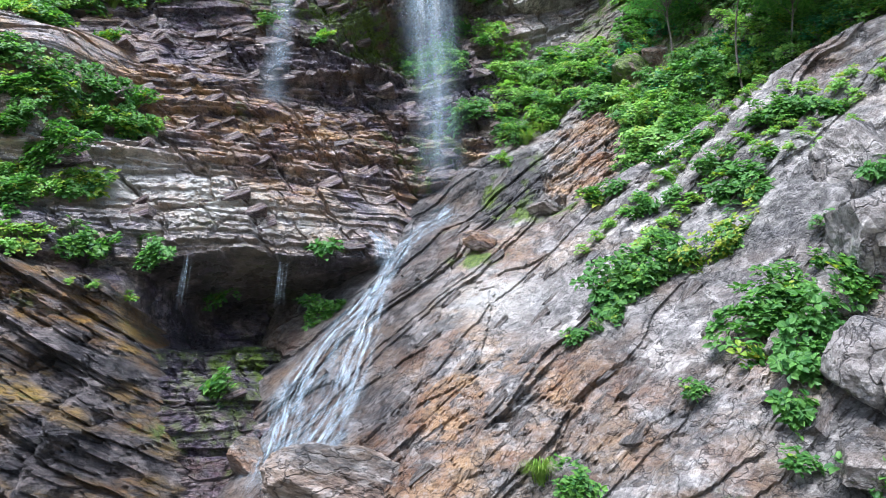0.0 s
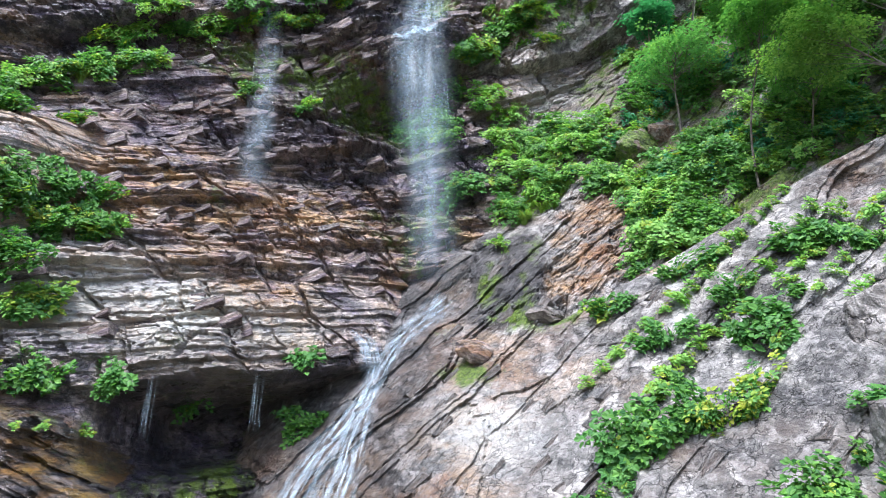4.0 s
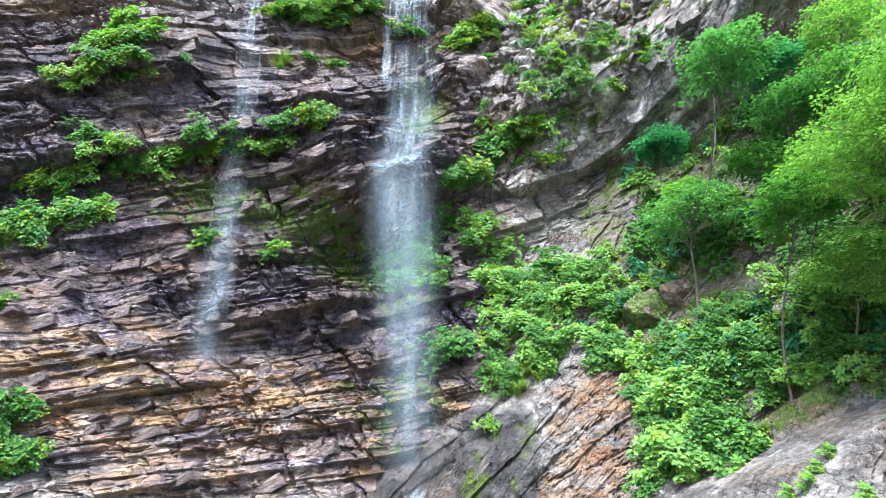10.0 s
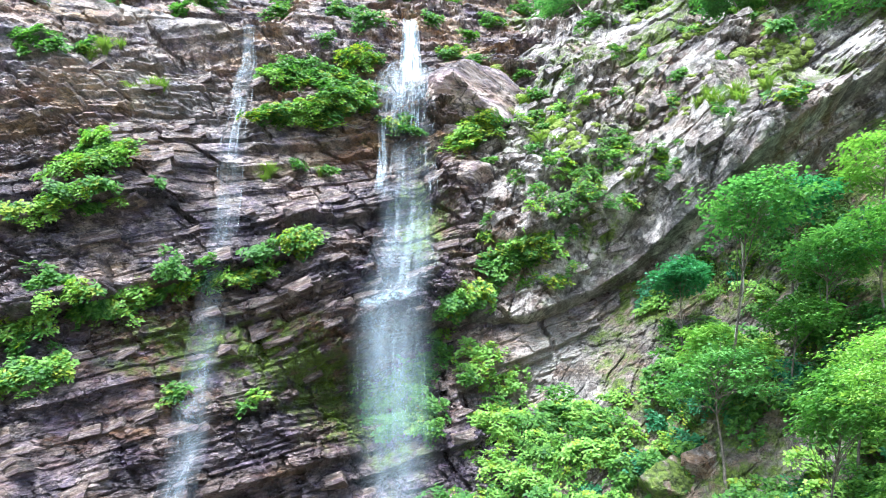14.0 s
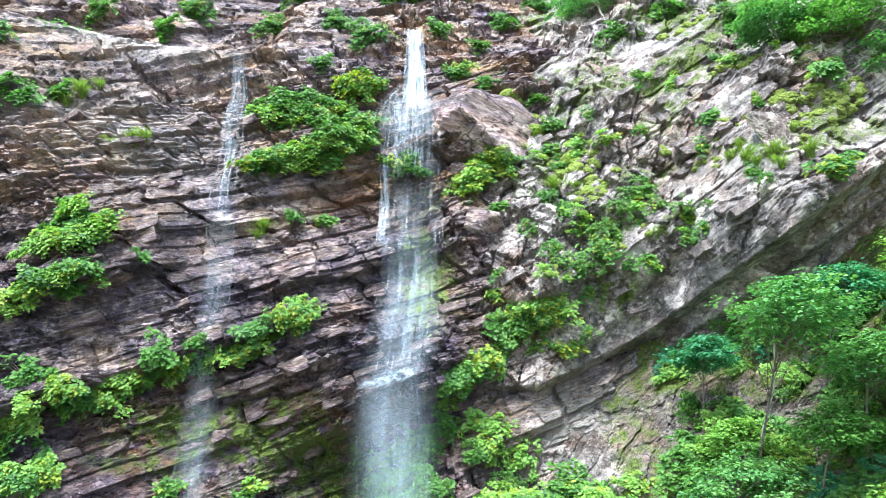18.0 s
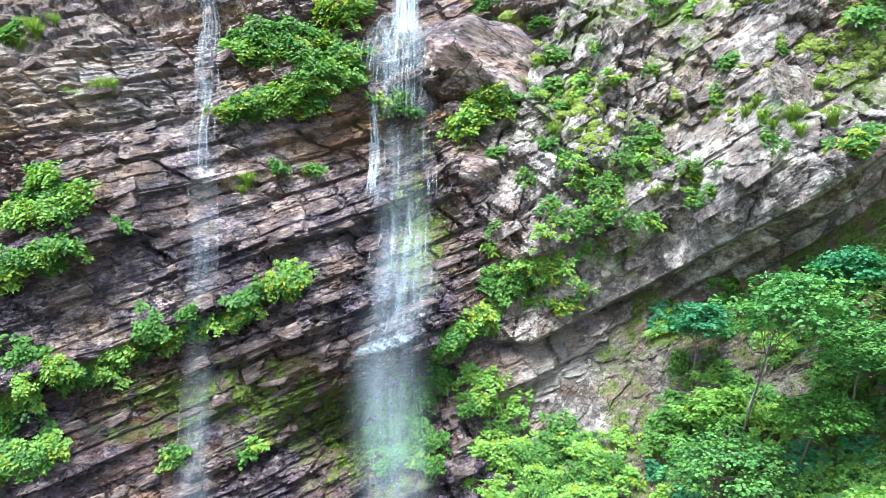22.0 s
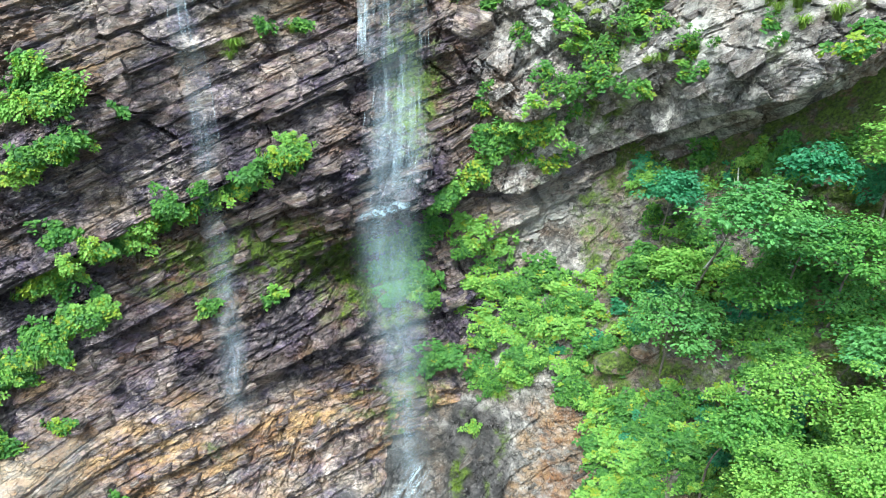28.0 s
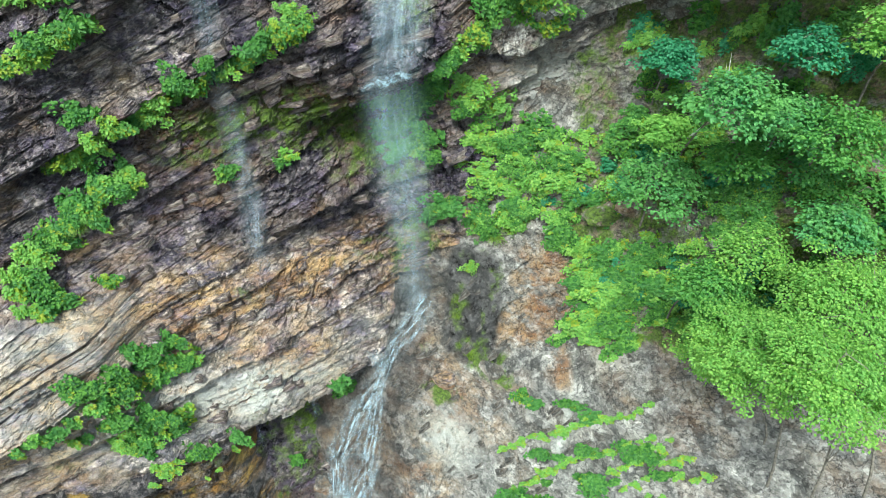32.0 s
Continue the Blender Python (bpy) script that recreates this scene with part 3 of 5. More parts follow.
def leaf_mesh(name, pos, way, up, size, mat, wide=0.34):
    """Folded six-cornered leaves."""
    side = unit(np.cross(way, up))
    up = np.cross(side, way)
    L = size[:, None]
    v = np.stack([pos, pos + way * 0.3 * L + side * wide * L + up * 0.07 * L, pos + way * 0.68 * L + side * wide * 0.8 * L + up * 0.06 * L,
                  pos + way * L - up * 0.12 * L, pos + way * 0.68 * L - side * wide * 0.8 * L + up * 0.06 * L, pos + way * 0.3 * L - side * wide * L + up * 0.07 * L], 1)
    b = np.arange(len(pos))[:, None] * 6
    q = np.concatenate([b + np.array([[0, 1, 2, 3]]), b + np.array([[0, 3, 4, 5]])])
    return mesh_of(name, v.reshape(-1, 3), q, mat)


# ---- falling water ----
def run_points(path, n, k, lift, free):
    """A strip along (x, z, half width) stations: its points, u, v."""
    p = np.array(path, float)
    d = np.concatenate([[0], np.cumsum(np.hypot(*np.diff(p[:, :2], axis=0).T))])
    v = np.linspace(0, d[-1], n)
    x, z, w = (np.interp(v, d, p[:, i]) for i in range(3))
    tx, tz = np.gradient(x), np.gradient(z)
    ln = np.hypot(tx, tz) + 1e-9
    u = np.linspace(-1, 1, k)
    X = x[:, None] - (tz / ln)[:, None] * u * w[:, None]
    Z = z[:, None] + (tx / ln)[:, None] * u * w[:, None]
    if free is None:
        Y = front(X, Z)
        for _ in range(30):
            Y[1:-1] = np.minimum(Y[1:-1], (Y[:-2] + Y[2:]) / 2)
        Y = Y - lift
    else:
        Y = free(X, Z) - lift
    return np.stack([X, Y, Z], -1), u[None, :] * w[:, None], np.repeat(v[:, None], k, 1)


def water_sheet(name, path, mat, parent, lift=0.07, free=None, step=0.12, k=15, label="", fade=0.0, ends=0.5, soft=1.5):
    n = int(sum(math.hypot(a[0] - b[0], a[1] - b[1]) for a, b in zip(path, path[1:])) / step) + 2
    co, u, v = run_points(path, n, k, lift, free)
    e = (1 - np.linspace(-1, 1, k)[None, :] ** 2) ** soft * (1 - fade * v / v[-1, 0]) * sstep(0, 1, np.minimum(v + 0.2 * ends, v[-1, 0] - v) / ends)
    return part(name, grid_mesh(name, co, mat, e, np.stack([u, v], -1)), parent, label, True)


def water_strands(name, path, count, seed, parent, lift=0.10, free=None, width=(0.008, 0.024), length=(0.5, 3.0), label="thin white water threads"):
    rng = np.random.default_rng(seed)
    n = int(sum(math.hypot(a[0] - b[0], a[1] - b[1]) for a, b in zip(path, path[1:])) / 0.1) + 2
    k = 41
    co, u, v = run_points(path, n, k, lift, free)
    cos, es, uvs, fs, base = [], [], [], [], 0
    for _ in range(count):
        c = np.clip(rng.normal(0, 0.5), -0.97, 0.97)
        m = int(rng.uniform(*length) / 0.1) + 3
        a = int(rng.integers(0, max(1, n - m)))
        rows = np.arange(a, min(a + m, n))
        drift = np.cumsum(rng.normal(0, 0.012, len(rows)))
        f = np.clip((c + drift + 1) / 2, 0, 0.999) * (k - 1)
        i = f.astype(int)
        r = (f - i)[:, None]
        mid = co[rows, i] * (1 - r) + co[rows, np.minimum(i + 1, k - 1)] * r
        mid[:, 1] -= rng.uniform(0, 0.08)
        w = rng.uniform(*width) * np.sin(np.linspace(0.25, np.pi - 0.1, len(rows))) ** 0.6
        off = np.zeros_like(mid)
        off[:, 0] = w
        cos += [mid - off, mid + off]
        es.append(np.ones(2 * len(rows)))
        vv = v[rows, 0] + rng.uniform(0, 50)
        uvs += [np.stack([np.full(len(rows), c * 9), vv], -1), np.stack([np.full(len(rows), c * 9 + w), vv], -1)]
        L = len(rows)
        fs += [(base + j, base + L + j, base + L + j + 1, base + j + 1) for j in range(L - 1)]
        base += 2 * L
    me = mesh_of(name, np.concatenate(cos), fs, STRAND)
    me.attributes.new("edge", "FLOAT", "POINT").data.foreach_set("value", np.concatenate(es).astype(np.float32))
    q = np.array(fs).ravel()
    me.uv_layers.new(name="UVMap").data.foreach_set("uv", np.concatenate(uvs)[q].astype(np.float32).ravel())
    return part(name, me, parent, label, True)


fall = tagged(empty("waterfall", -0.7, 21.0, 32.0), "white waterfall dropping in veils over dark ledges", "waterfall")
CHUTE = [(-0.95, 32.3, 0.3), (-0.85, 30.5, 0.36), (-0.75, 29.0, 0.4), (-0.72, 28.1, 0.42)]
CROWN = [(-0.72, 28.5, 0.34), (-0.76, 28.15, 0.75), (-0.8, 27.75, 1.05), (-0.82, 27.2, 1.15), (-0.82, 26.6, 1.18)]
CURTAIN = [(-0.8, 28.05, 1.05), (-0.82, 26.8, 1.1), (-0.82, 25.2, 1.08)]
FACE = [(-0.75, 26.0, 0.95), (-0.62, 23.0, 0.95), (-0.55, 21.0, 1.0), (-0.65, 18.6, 1.05)]
LEFT_STRAND = [(-1.62, 26.6, 0.12), (-1.5, 24.4, 0.16), (-1.42, 22.6, 0.2)]
WISPS = [(-0.75, 23.5, 0.7), (-0.6, 22.2, 0.85), (-0.6, 20.6, 0.95), (-0.8, 18.7, 0.95)]
DROP = [(-0.85, 19.5, 0.95), (-0.6, 16.5, 0.95), (-0.38, 13.0, 0.85), (-0.2, 9.6, 0.8)]
SLIDE = [(0.15, 10.0, 0.35), (-0.5, 9.1, 0.32), (-1.3, 8.2, 0.25), (-1.7, 7.2, 0.25), (-2.1, 6.6, 0.26), (-2.75, 5.5, 0.32), (-3.2, 4.5, 0.4), (-3.6, 3.6, 0.45), (-3.75, 1.6, 0.5)]
BRANCH = [(-1.7, 7.3, 0.18), (-1.95, 6.2, 0.25), (-2.15, 5.0, 0.3), (-2.4, 3.6, 0.4), (-2.9, 2.4, 0.5), (-3.2, 1.4, 0.55)]
SPILL = [(-2.3, 8.6, 0.12), (-1.9, 8.2, 0.22), (-1.75, 7.4, 0.3)]


def leap(x, z):
    return 19.15 - 0.35 * sstep(19, 16, z) + 0.12 * np.sin(x * 5)


def curtain(x, z):
    return np.minimum(front(x, z) - 0.05, 21.0 + 0 * x)


water_sheet("chute_veil", CHUTE, RUSH, fall, 0.10, label="dense white water chute", soft=0.9, ends=0.3)
water_strands("chute_threads", CHUTE, 40, 1, fall, 0.13, length=(0.6, 2.0))
water_sheet("crown_veil", CROWN, FOAM, fall, 0.14, curtain, label="bright white fan of water", fade=0.8, ends=0.4, soft=0.7)
water_strands("crown_threads", CROWN, 50, 12, fall, 0.16, curtain, (0.01, 0.026), (0.3, 1.2))
water_strands("curtain_threads", CURTAIN, 75, 2, fall, 0.15, curtain, (0.005, 0.015), (0.9, 2.6))
water_sheet("curtain_veil", CURTAIN, VEIL, fall, 0.10, curtain, fade=0.5, soft=0.7)
water_sheet("face_veil", FACE, VEIL, fall, 0.12, ends=1.0)
water_strands("face_threads", FACE, 45, 3, fall, 0.14, width=(0.005, 0.014), length=(0.5, 2.2))
water_sheet("left_strand_veil", LEFT_STRAND, FOAM, fall, 0.14, label="white strand down the dark face")
water_strands("left_strand_threads", LEFT_STRAND, 18, 13, fall, 0.16, length=(0.6, 2.0))
water_sheet("wisp_veil", WISPS, MIST, fall, 0.2, label="pale blue spray over the ledges", ends=1.2)
water_strands("wisp_threads", WISPS, 40, 14, fall, 0.16, width=(0.006, 0.018), length=(0.3, 1.0))
water_sheet("ledge_splash", [(-1.65, 18.72, 0.07), (-1.3, 18.86, 0.15), (-0.85, 18.98, 0.2), (-0.4, 19.12, 0.15), (-0.1, 19.18, 0.06)], SPLASH, fall, 0.0, lambda x, z: 19.05 + 0.1 * np.sin(x * 9), label="white splash on the ledge", ends=0.25, soft=0.8)
water_sheet("drop_veil", DROP, MIST, fall, 0.0, leap, fade=0.35, ends=1.6, soft=1.8)
water_sheet("drop_mist", [(x, z, w * 1.25) for x, z, w in DROP], MIST, fall, 0.25, leap, fade=0.2, ends=2.2, soft=2.2)
water_strands("drop_threads", DROP[:2] + [(-0.5, 14.5, 0.9)], 55, 4, fall, 0.06, leap, (0.002, 0.006), (0.8, 2.6))
slide = tagged(empty("cascade", -1.3, 18.5, 8.2), "foaming stream sliding down pale slabs", "stream")
water_sheet("slide_veil", [(x, z, w * 1.5) for x, z, w in SLIDE], FOAM, slide, 0.05, step=0.08)
water_strands("slide_threads", SLIDE, 30, 5, slide, 0.07, length=(0.3, 1.3), width=(0.006, 0.016))
water_sheet("branch_veil", [(x, z, w * 1.6) for x, z, w in BRANCH], FOAM, slide, 0.05, step=0.08)
water_strands("branch_threads", BRANCH, 22, 6, slide, 0.07, length=(0.3, 1.2), width=(0.005, 0.014))
water_strands("spill_threads", SPILL, 50, 7, slide, 0.08, length=(0.3, 0.9), width=(0.006, 0.016))
side = tagged(empty("side_waterfall", -6.0, 19.8, 28.0), "thin side waterfall threading down dark ledges", "waterfall")
SIDE = [(-6.35, 30.0, 0.2), (-6.1, 27.0, 0.3), (-5.75, 22.9, 0.35), (-5.5, 21.0, 0.36), (-5.5, 19.6, 0.3)]
FAINT = [(-5.5, 19.8, 0.35), (-5.5, 17.2, 0.4), (-5.35, 14.8, 0.45), (-5.2, 12.5, 0.5)]
water_sheet("side_veil", SIDE, VEIL, side, 0.08, k=9)
water_strands("side_threads", SIDE, 45, 8, side, 0.1, width=(0.006, 0.02))
water_sheet("faint_veil", FAINT, MIST, side, 0.1, k=9)
water_strands("faint_threads", FAINT, 26, 9, side, 0.12, width=(0.004, 0.009))
drips = tagged(empty("dripping_water", -5.5, 16.8, 7.3), "thin drips falling from the shelf edge", "drips")
for k, (px, pz) in enumerate(((-6.05, 6.85), (-4.1, 7.2))):
    py = float(front(px, pz + 0.25)) - 0.05
    water_strands("drip_threads", [(px, pz + 0.2, 0.18), (px, pz - 1.4, 0.2)], 9, 20 + k, drips, 0.0, lambda x, z, py=py: py + 0 * x, (0.003, 0.008), (0.5, 1.5))


# ---- plants ----
def shrub(seed, R, leaf, yellow, mat=LEAF):
    """Wall plant of leaf rosettes on thin stems; it grows out of a face that looks towards -y."""
    rng = np.random.default_rng(seed)
    n = int(58 * (R / 0.5) ** 1.75) + 6
    a, r = rng.uniform(0, 2 * np.pi, n), np.sqrt(rng.uniform(0, 1, n))
    lob = 0.75 + 0.35 * np.sin(a * 3 + seed) + 0.15 * np.sin(a * 7 + seed * 2)
    cen = np.stack([R * 1.1 * r * lob * np.cos(a), -R * 0.5 * (1.1 - r) * rng.uniform(0.3, 1.1, n) - 0.05, R * 0.8 * r * lob * np.sin(a)], -1)
    axis = unit(np.stack([0.5 * r * np.cos(a), np.full(n, -0.62), 0.75 + 0.2 * r * np.sin(a)], -1) + rng.normal(0, 0.25, (n, 3)))
    pos, way, up, size, tint = [], [], [], [], []
    for c, ax, y in zip(cen, axis, rng.uniform(0, 1, n)):
        k = int(rng.integers(7, 12))
        th = rng.uniform(0, 6.28) + np.arange(k) * 2.4
        s = unit(np.cross(ax, (0.3, 0.8, 0.5)))
        tt = np.cross(ax, s)
        d = unit(s * np.cos(th)[:, None] + tt * np.sin(th)[:, None] + ax * rng.uniform(-0.1, 0.5, (k, 1)))
        pos.append(c + d * leaf * 0.25 + ax * rng.uniform(-0.05, 0.05, (k, 1)))
        way.append(d)
        up.append(unit(ax + rng.normal(0, 0.22, (k, 3))))
        size.append(leaf * rng.uniform(0.6, 1.2, k))
        tint.append(np.full(k, y < yellow))
    pos, way, up, size, tint = (np.concatenate(v) for v in (pos, way, up, size, tint))
    parts = {"leaves": leaf_mesh("leaves", pos[~tint], way[~tint], up[~tint], size[~tint], mat)}
    if tint.any():
        parts["yellow_leaves"] = leaf_mesh("yellow_leaves", pos[tint], way[tint], up[tint], size[tint], LEAF_YELLOW)
    parts["stem_tangle"] = mesh_of("stem_tangle", *joined([tube([(0, 0.12, 0), tuple(c * (0.5, 0.6, 0.4)), tuple(c)], (0.012, 0.008, 0.004), 3) for c in cen[:: max(1, n // 24)]]), BARK)
    return parts


SIZES = (0.22, 0.4, 0.62, 0.95)
KINDS = {}
for k, R in enumerate(SIZES):
    KINDS["broad", k] = [shrub(31 + 7 * k + j, R, 0.10 + 0.012 * (k > 1), (0.0, 0.02, 0.06)[j]) for j in range(3)]
    KINDS["yellow", k] = [shrub(61 + 7 * k + j, R, 0.095, 0.45) for j in range(2)]
    KINDS["lime", k] = [shrub(91 + 7 * k + j, R, 0.085, 0.1, LEAF_LIME) for j in range(2)]
    KINDS["teal", k] = [shrub(151 + 7 * k + j, R, 0.085, 0.03, LEAF_TEAL) for j in range(2)]
    KINDS["small", k] = [shrub(121 + 7 * k + j, R, 0.065, 0.12) for j in range(2)]
rng = random.Random(5)


def plant(kind, x, z, R, label, category="shrub", group="", sink=-0.10, face=front, name=""):
    k = min(range(4), key=lambda i: abs(SIZES[i] - R))
    y = float(face(x, z))
    ob = empty(name or ("ivy_shrub" if kind != "small" else "low_shrub"), x, y + sink, z)
    s = 1.2 * R / SIZES[k]
    ob.scale = (s * rng.uniform(0.9, 1.15), s * 0.75, s * rng.uniform(0.85, 1.1))
    ob.rotation_euler = (rng.uniform(-0.2, 0.2), rng.uniform(-0.5, 0.5), rng.uniform(-0.35, 0.35))
    for piece, me in rng.choice(KINDS[kind, k]).items():
        if piece != "stem_tangle":
            part(piece, me, ob)
        elif R > 0.3:
            tagged(part(piece, me, ob), kind="stuff")
    return tagged(ob, label, category, group)


LOW_SHRUBS = [(-9.45, 11.14, 0.61), (-8.8, 11.33, 0.73), (-8.17, 11.35, 0.54), (-9.52, 9.72, 0.58), (-9.47, 7.86, 0.62), (-9.12, 8.89, 0.8), (-8.01, 6.73, 0.47), (-7.56, 6.74, 0.4), (-6.66, 6.76, 0.46), (-3.35, 6.25, 0.54), (-6.11, 6.77, 0.42), (-5.18, 3.92, 0.48), (-3.19, 7.57, 0.29), (-9.74, 15.97, 0.72), (-8.61, 16.45, 0.51), (-10.74, 15.16, 0.63), (-11.15, 14.12, 0.64), (-10.82, 13.58, 0.55), (-9.73, 10.8, 0.65), (-8.86, 10.14, 0.69), (-7.97, 10.48, 0.53), (-8.97, 9.35, 0.6), (-10.23, 11.22, 0.63), (-5.83, 16.27, 0.27), (0.56, 13.7, 0.67)]
SLAB_SHRUBS = [(3.1, 5.23, 0.68), (3.6, 5.32, 0.73), (4.25, 5.65, 0.61), (4.77, 3.95, 0.62), (5.24, 4.27, 0.62), (5.23, 3.61, 0.62), (4.82, 2.99, 0.44), (5.81, 4.1, 0.42), (4.4, 2.36, 0.26), (4.8, 1.56, 0.3), (4.2, 1.7, 0.18), (7.23, 6.39, 0.27), (5.88, 7.2, 0.51), (1.83, 1.61, 0.33), (7.6, 8.6, 0.35), (6.71, 8.9, 0.37), (7.21, 8.88, 0.36), (6.31, 5.58, 0.26)]
LEDGE_SHRUBS = [(-8.37, 18.19, 0.64), (-9.03, 18.75, 0.64), (-7.56, 18.18, 0.6), (-7.19, 18.81, 0.55), (-6.36, 19.38, 0.62), (-5.7, 19.66, 0.57), (-5.11, 19.68, 0.51), (-4.66, 19.87, 0.44), (-3.66, 20.49, 0.42), (-3.24, 20.73, 0.29), (-9.24, 17.22, 0.6), (-8.52, 16.93, 0.47), (-9.04, 16.55, 0.53), (-5.94, 16.1, 0.42), (-4.17, 16.33, 0.35), (-4.45, 16.07, 0.31), (-9.2, 22.49, 0.71), (-8.33, 22.05, 0.65), (-9.01, 23.01, 0.35), (-9.08, 20.7, 0.6), (-9.44, 20.56, 0.46), (-8.01, 21.23, 0.38), (-7.15, 21.79, 0.28), (-4.02, 23.66, 0.31), (-3.21, 23.74, 0.31)]
UPPER_SHRUBS = [(-4.87, 27.43, 0.64), (-4.03, 27.59, 0.64), (-2.83, 28.47, 0.75), (-3.07, 26.4, 0.8), (-2.57, 26.96, 0.66), (-3.73, 25.71, 0.7), (-4.46, 25.47, 0.55), (-5.01, 25.17, 0.38), (1.53, 25.59, 0.66), (1.04, 24.98, 0.58), (2.03, 26.06, 0.41), (2.63, 20.73, 0.62), (2.33, 20.34, 0.47), (3.71, 19.92, 0.37), (1.39, 19.58, 0.59), (0.86, 19.12, 0.45), (-1.13, 25.78, 0.47), (9.35, 23.45, 0.45), (6.91, 23.21, 0.34)]
SPRAY_SHRUBS = [(-1.05, 17.14, 0.7), (-0.49, 17.21, 0.92), (0.14, 17.82, 0.7), (-1.31, 17.06, 0.69), (0.01, 16.08, 0.54), (0.45, 18.54, 0.47), (-0.12, 15.78, 0.3), (1.56, 16.06, 0.69), (2.34, 15.7, 0.75), (3.26, 15.91, 0.85), (1.89, 17.25, 0.46), (4.28, 16.04, 0.76), (4.82, 15.02, 0.62), (1.24, 17.19, 0.39), (1.23, 18.06, 0.35)]
BANK_SHRUBS = [(1.9, 14.16, 0.76), (2.45, 14.65, 0.75), (3.55, 14.99, 0.96), (2.3, 12.91, 0.69), (3.25, 13.06, 0.69), (4.62, 15.77, 0.74), (3.85, 16.32, 0.91), (2.44, 17.11, 0.72), (1.86, 15.77, 0.72), (5.36, 10.53, 0.75), (5.92, 10.5, 0.9), (6.63, 10.93, 0.71), (6.81, 10.69, 0.69), (4.59, 15.1, 0.87), (5.47, 11.87, 0.74), (6.19, 11.66, 0.82), (5.64, 12.81, 0.74), (2.89, 13.4, 0.87), (2.05, 12.88, 0.59), (1.61, 11.48, 0.39), (4.8, 9.9, 0.41), (5.25, 10.46, 0.56), (5.78, 11.11, 0.64)]
HIGH_SHRUBS = [(-8.94, 32.73, 1.11), (-9.58, 31.46, 0.86), (-5.84, 31.56, 0.97), (-5.53, 34.27, 0.91), (-3.74, 29.5, 0.52), (-2.56, 31.32, 0.87), (-3.77, 32.1, 0.77), (0.65, 29.92, 0.5), (1.43, 31.63, 0.65), (1.68, 28.98, 0.48), (-11.64, 26.45, 0.73), (-10.92, 26.28, 0.58), (-10.48, 26.84, 0.58), (-1.32, 34.88, 1.09), (-2.06, 34.72, 0.94), (-0.39, 35.47, 0.99), (5.41, 35.58, 0.97), (6.32, 31.47, 0.78), (-0.04, 32.22, 0.67), (2.32, 33.74, 0.82), (4.0, 35.54, 0.75), (8.13, 32.36, 0.9), (9.38, 30.34, 0.83), (-12.76, 28.59, 0.86), (-11.44, 31.56, 0.83), (10.29, 26.51, 0.62)]
SLOPE_IVY = [(2.26, 4.24, 0.22), (2.65, 4.41, 0.22), (3.05, 4.59, 0.2), (4.17, 7.27, 0.33), (3.86, 7.16, 0.29), (4.61, 7.39, 0.24), (5.63, 9.08, 0.38), (5.26, 9.11, 0.35), (4.8, 8.96, 0.29), (5.46, 8.1, 0.41), (5.83, 8.32, 0.31), (5.5, 10.84, 0.56), (6.19, 10.95, 0.52), (5.81, 7.24, 0.44), (5.47, 7.13, 0.31), (5.87, 6.94, 0.38), (6.25, 7.74, 0.22), (7.35, 8.92, 0.34), (6.89, 8.95, 0.35), (6.52, 8.93, 0.31), (4.34, 6.28, 0.22), (3.92, 6.19, 0.23), (3.42, 8.4, 0.34), (3.89, 8.4, 0.32), (3.53, 2.84, 0.21), (6.28, 5.29, 0.26), (6.04, 5.62, 0.16), (9.96, 12.13, 0.51), (9.26, 11.71, 0.44), (5.78, 4.78, 0.25)]
CRAG_SHRUBS = [(2.95, 23.37, 0.32), (4.64, 22.67, 0.68), (4.13, 22.11, 0.47), (5.98, 24.37, 0.6), (6.22, 23.78, 0.35), (5.84, 22.2, 0.3), (3.91, 23.77, 0.29), (3.33, 22.61, 0.31), (3.48, 22.17, 0.32), (4.36, 21.48, 0.28), (6.73, 23.41, 0.35), (7.06, 22.74, 0.29), (5.07, 23.07, 0.46), (5.25, 23.77, 0.38)]
YELLOW_SHRUBS = [(5.04, 5.85, 0.65), (4.51, 5.62, 0.38), (4.35, 3.22, 0.3), (3.35, 21.13, 0.39), (2.92, 21.06, 0.34), (-9.4, 13.76, 0.41), (3.42, 8.4, 0.31), (0.77, 30.07, 0.46), (-8.41, 16.45, 0.4), (1.85, 21.53, 0.23)]
GRASS = [(8.1, 24.67), (8.2, 24.02), (8.56, 24.11), (4.13, 24.54), (3.44, 27.0), (1.32, 28.11), (-7.96, 25.41), (-8.15, 25.26), (-4.81, 23.07), (-10.15, 27.05), (-9.79, 27.33), (-8.26, 25.21), (-8.74, 25.01), (-4.9, 22.89), (-9.91, 15.23), (-9.45, 15.55), (7.9, 24.54), (8.11, 24.19), (8.56, 23.7), (6.4, 23.1), (6.18, 22.71), (2.83, 26.28), (3.17, 26.94), (3.59, 24.57), (3.01, 12.73), (3.52, 13.17), (1.35, 1.63), (3.72, 13.51), (9.21, 24.96), (-10.05, 26.79), (-10.34, 26.42), (-3.4, 23.55), (9.15, 23.87), (4.1, 25.47), (7.2, 10.97), (2.47, 12.35), (8.96, 15.41)]
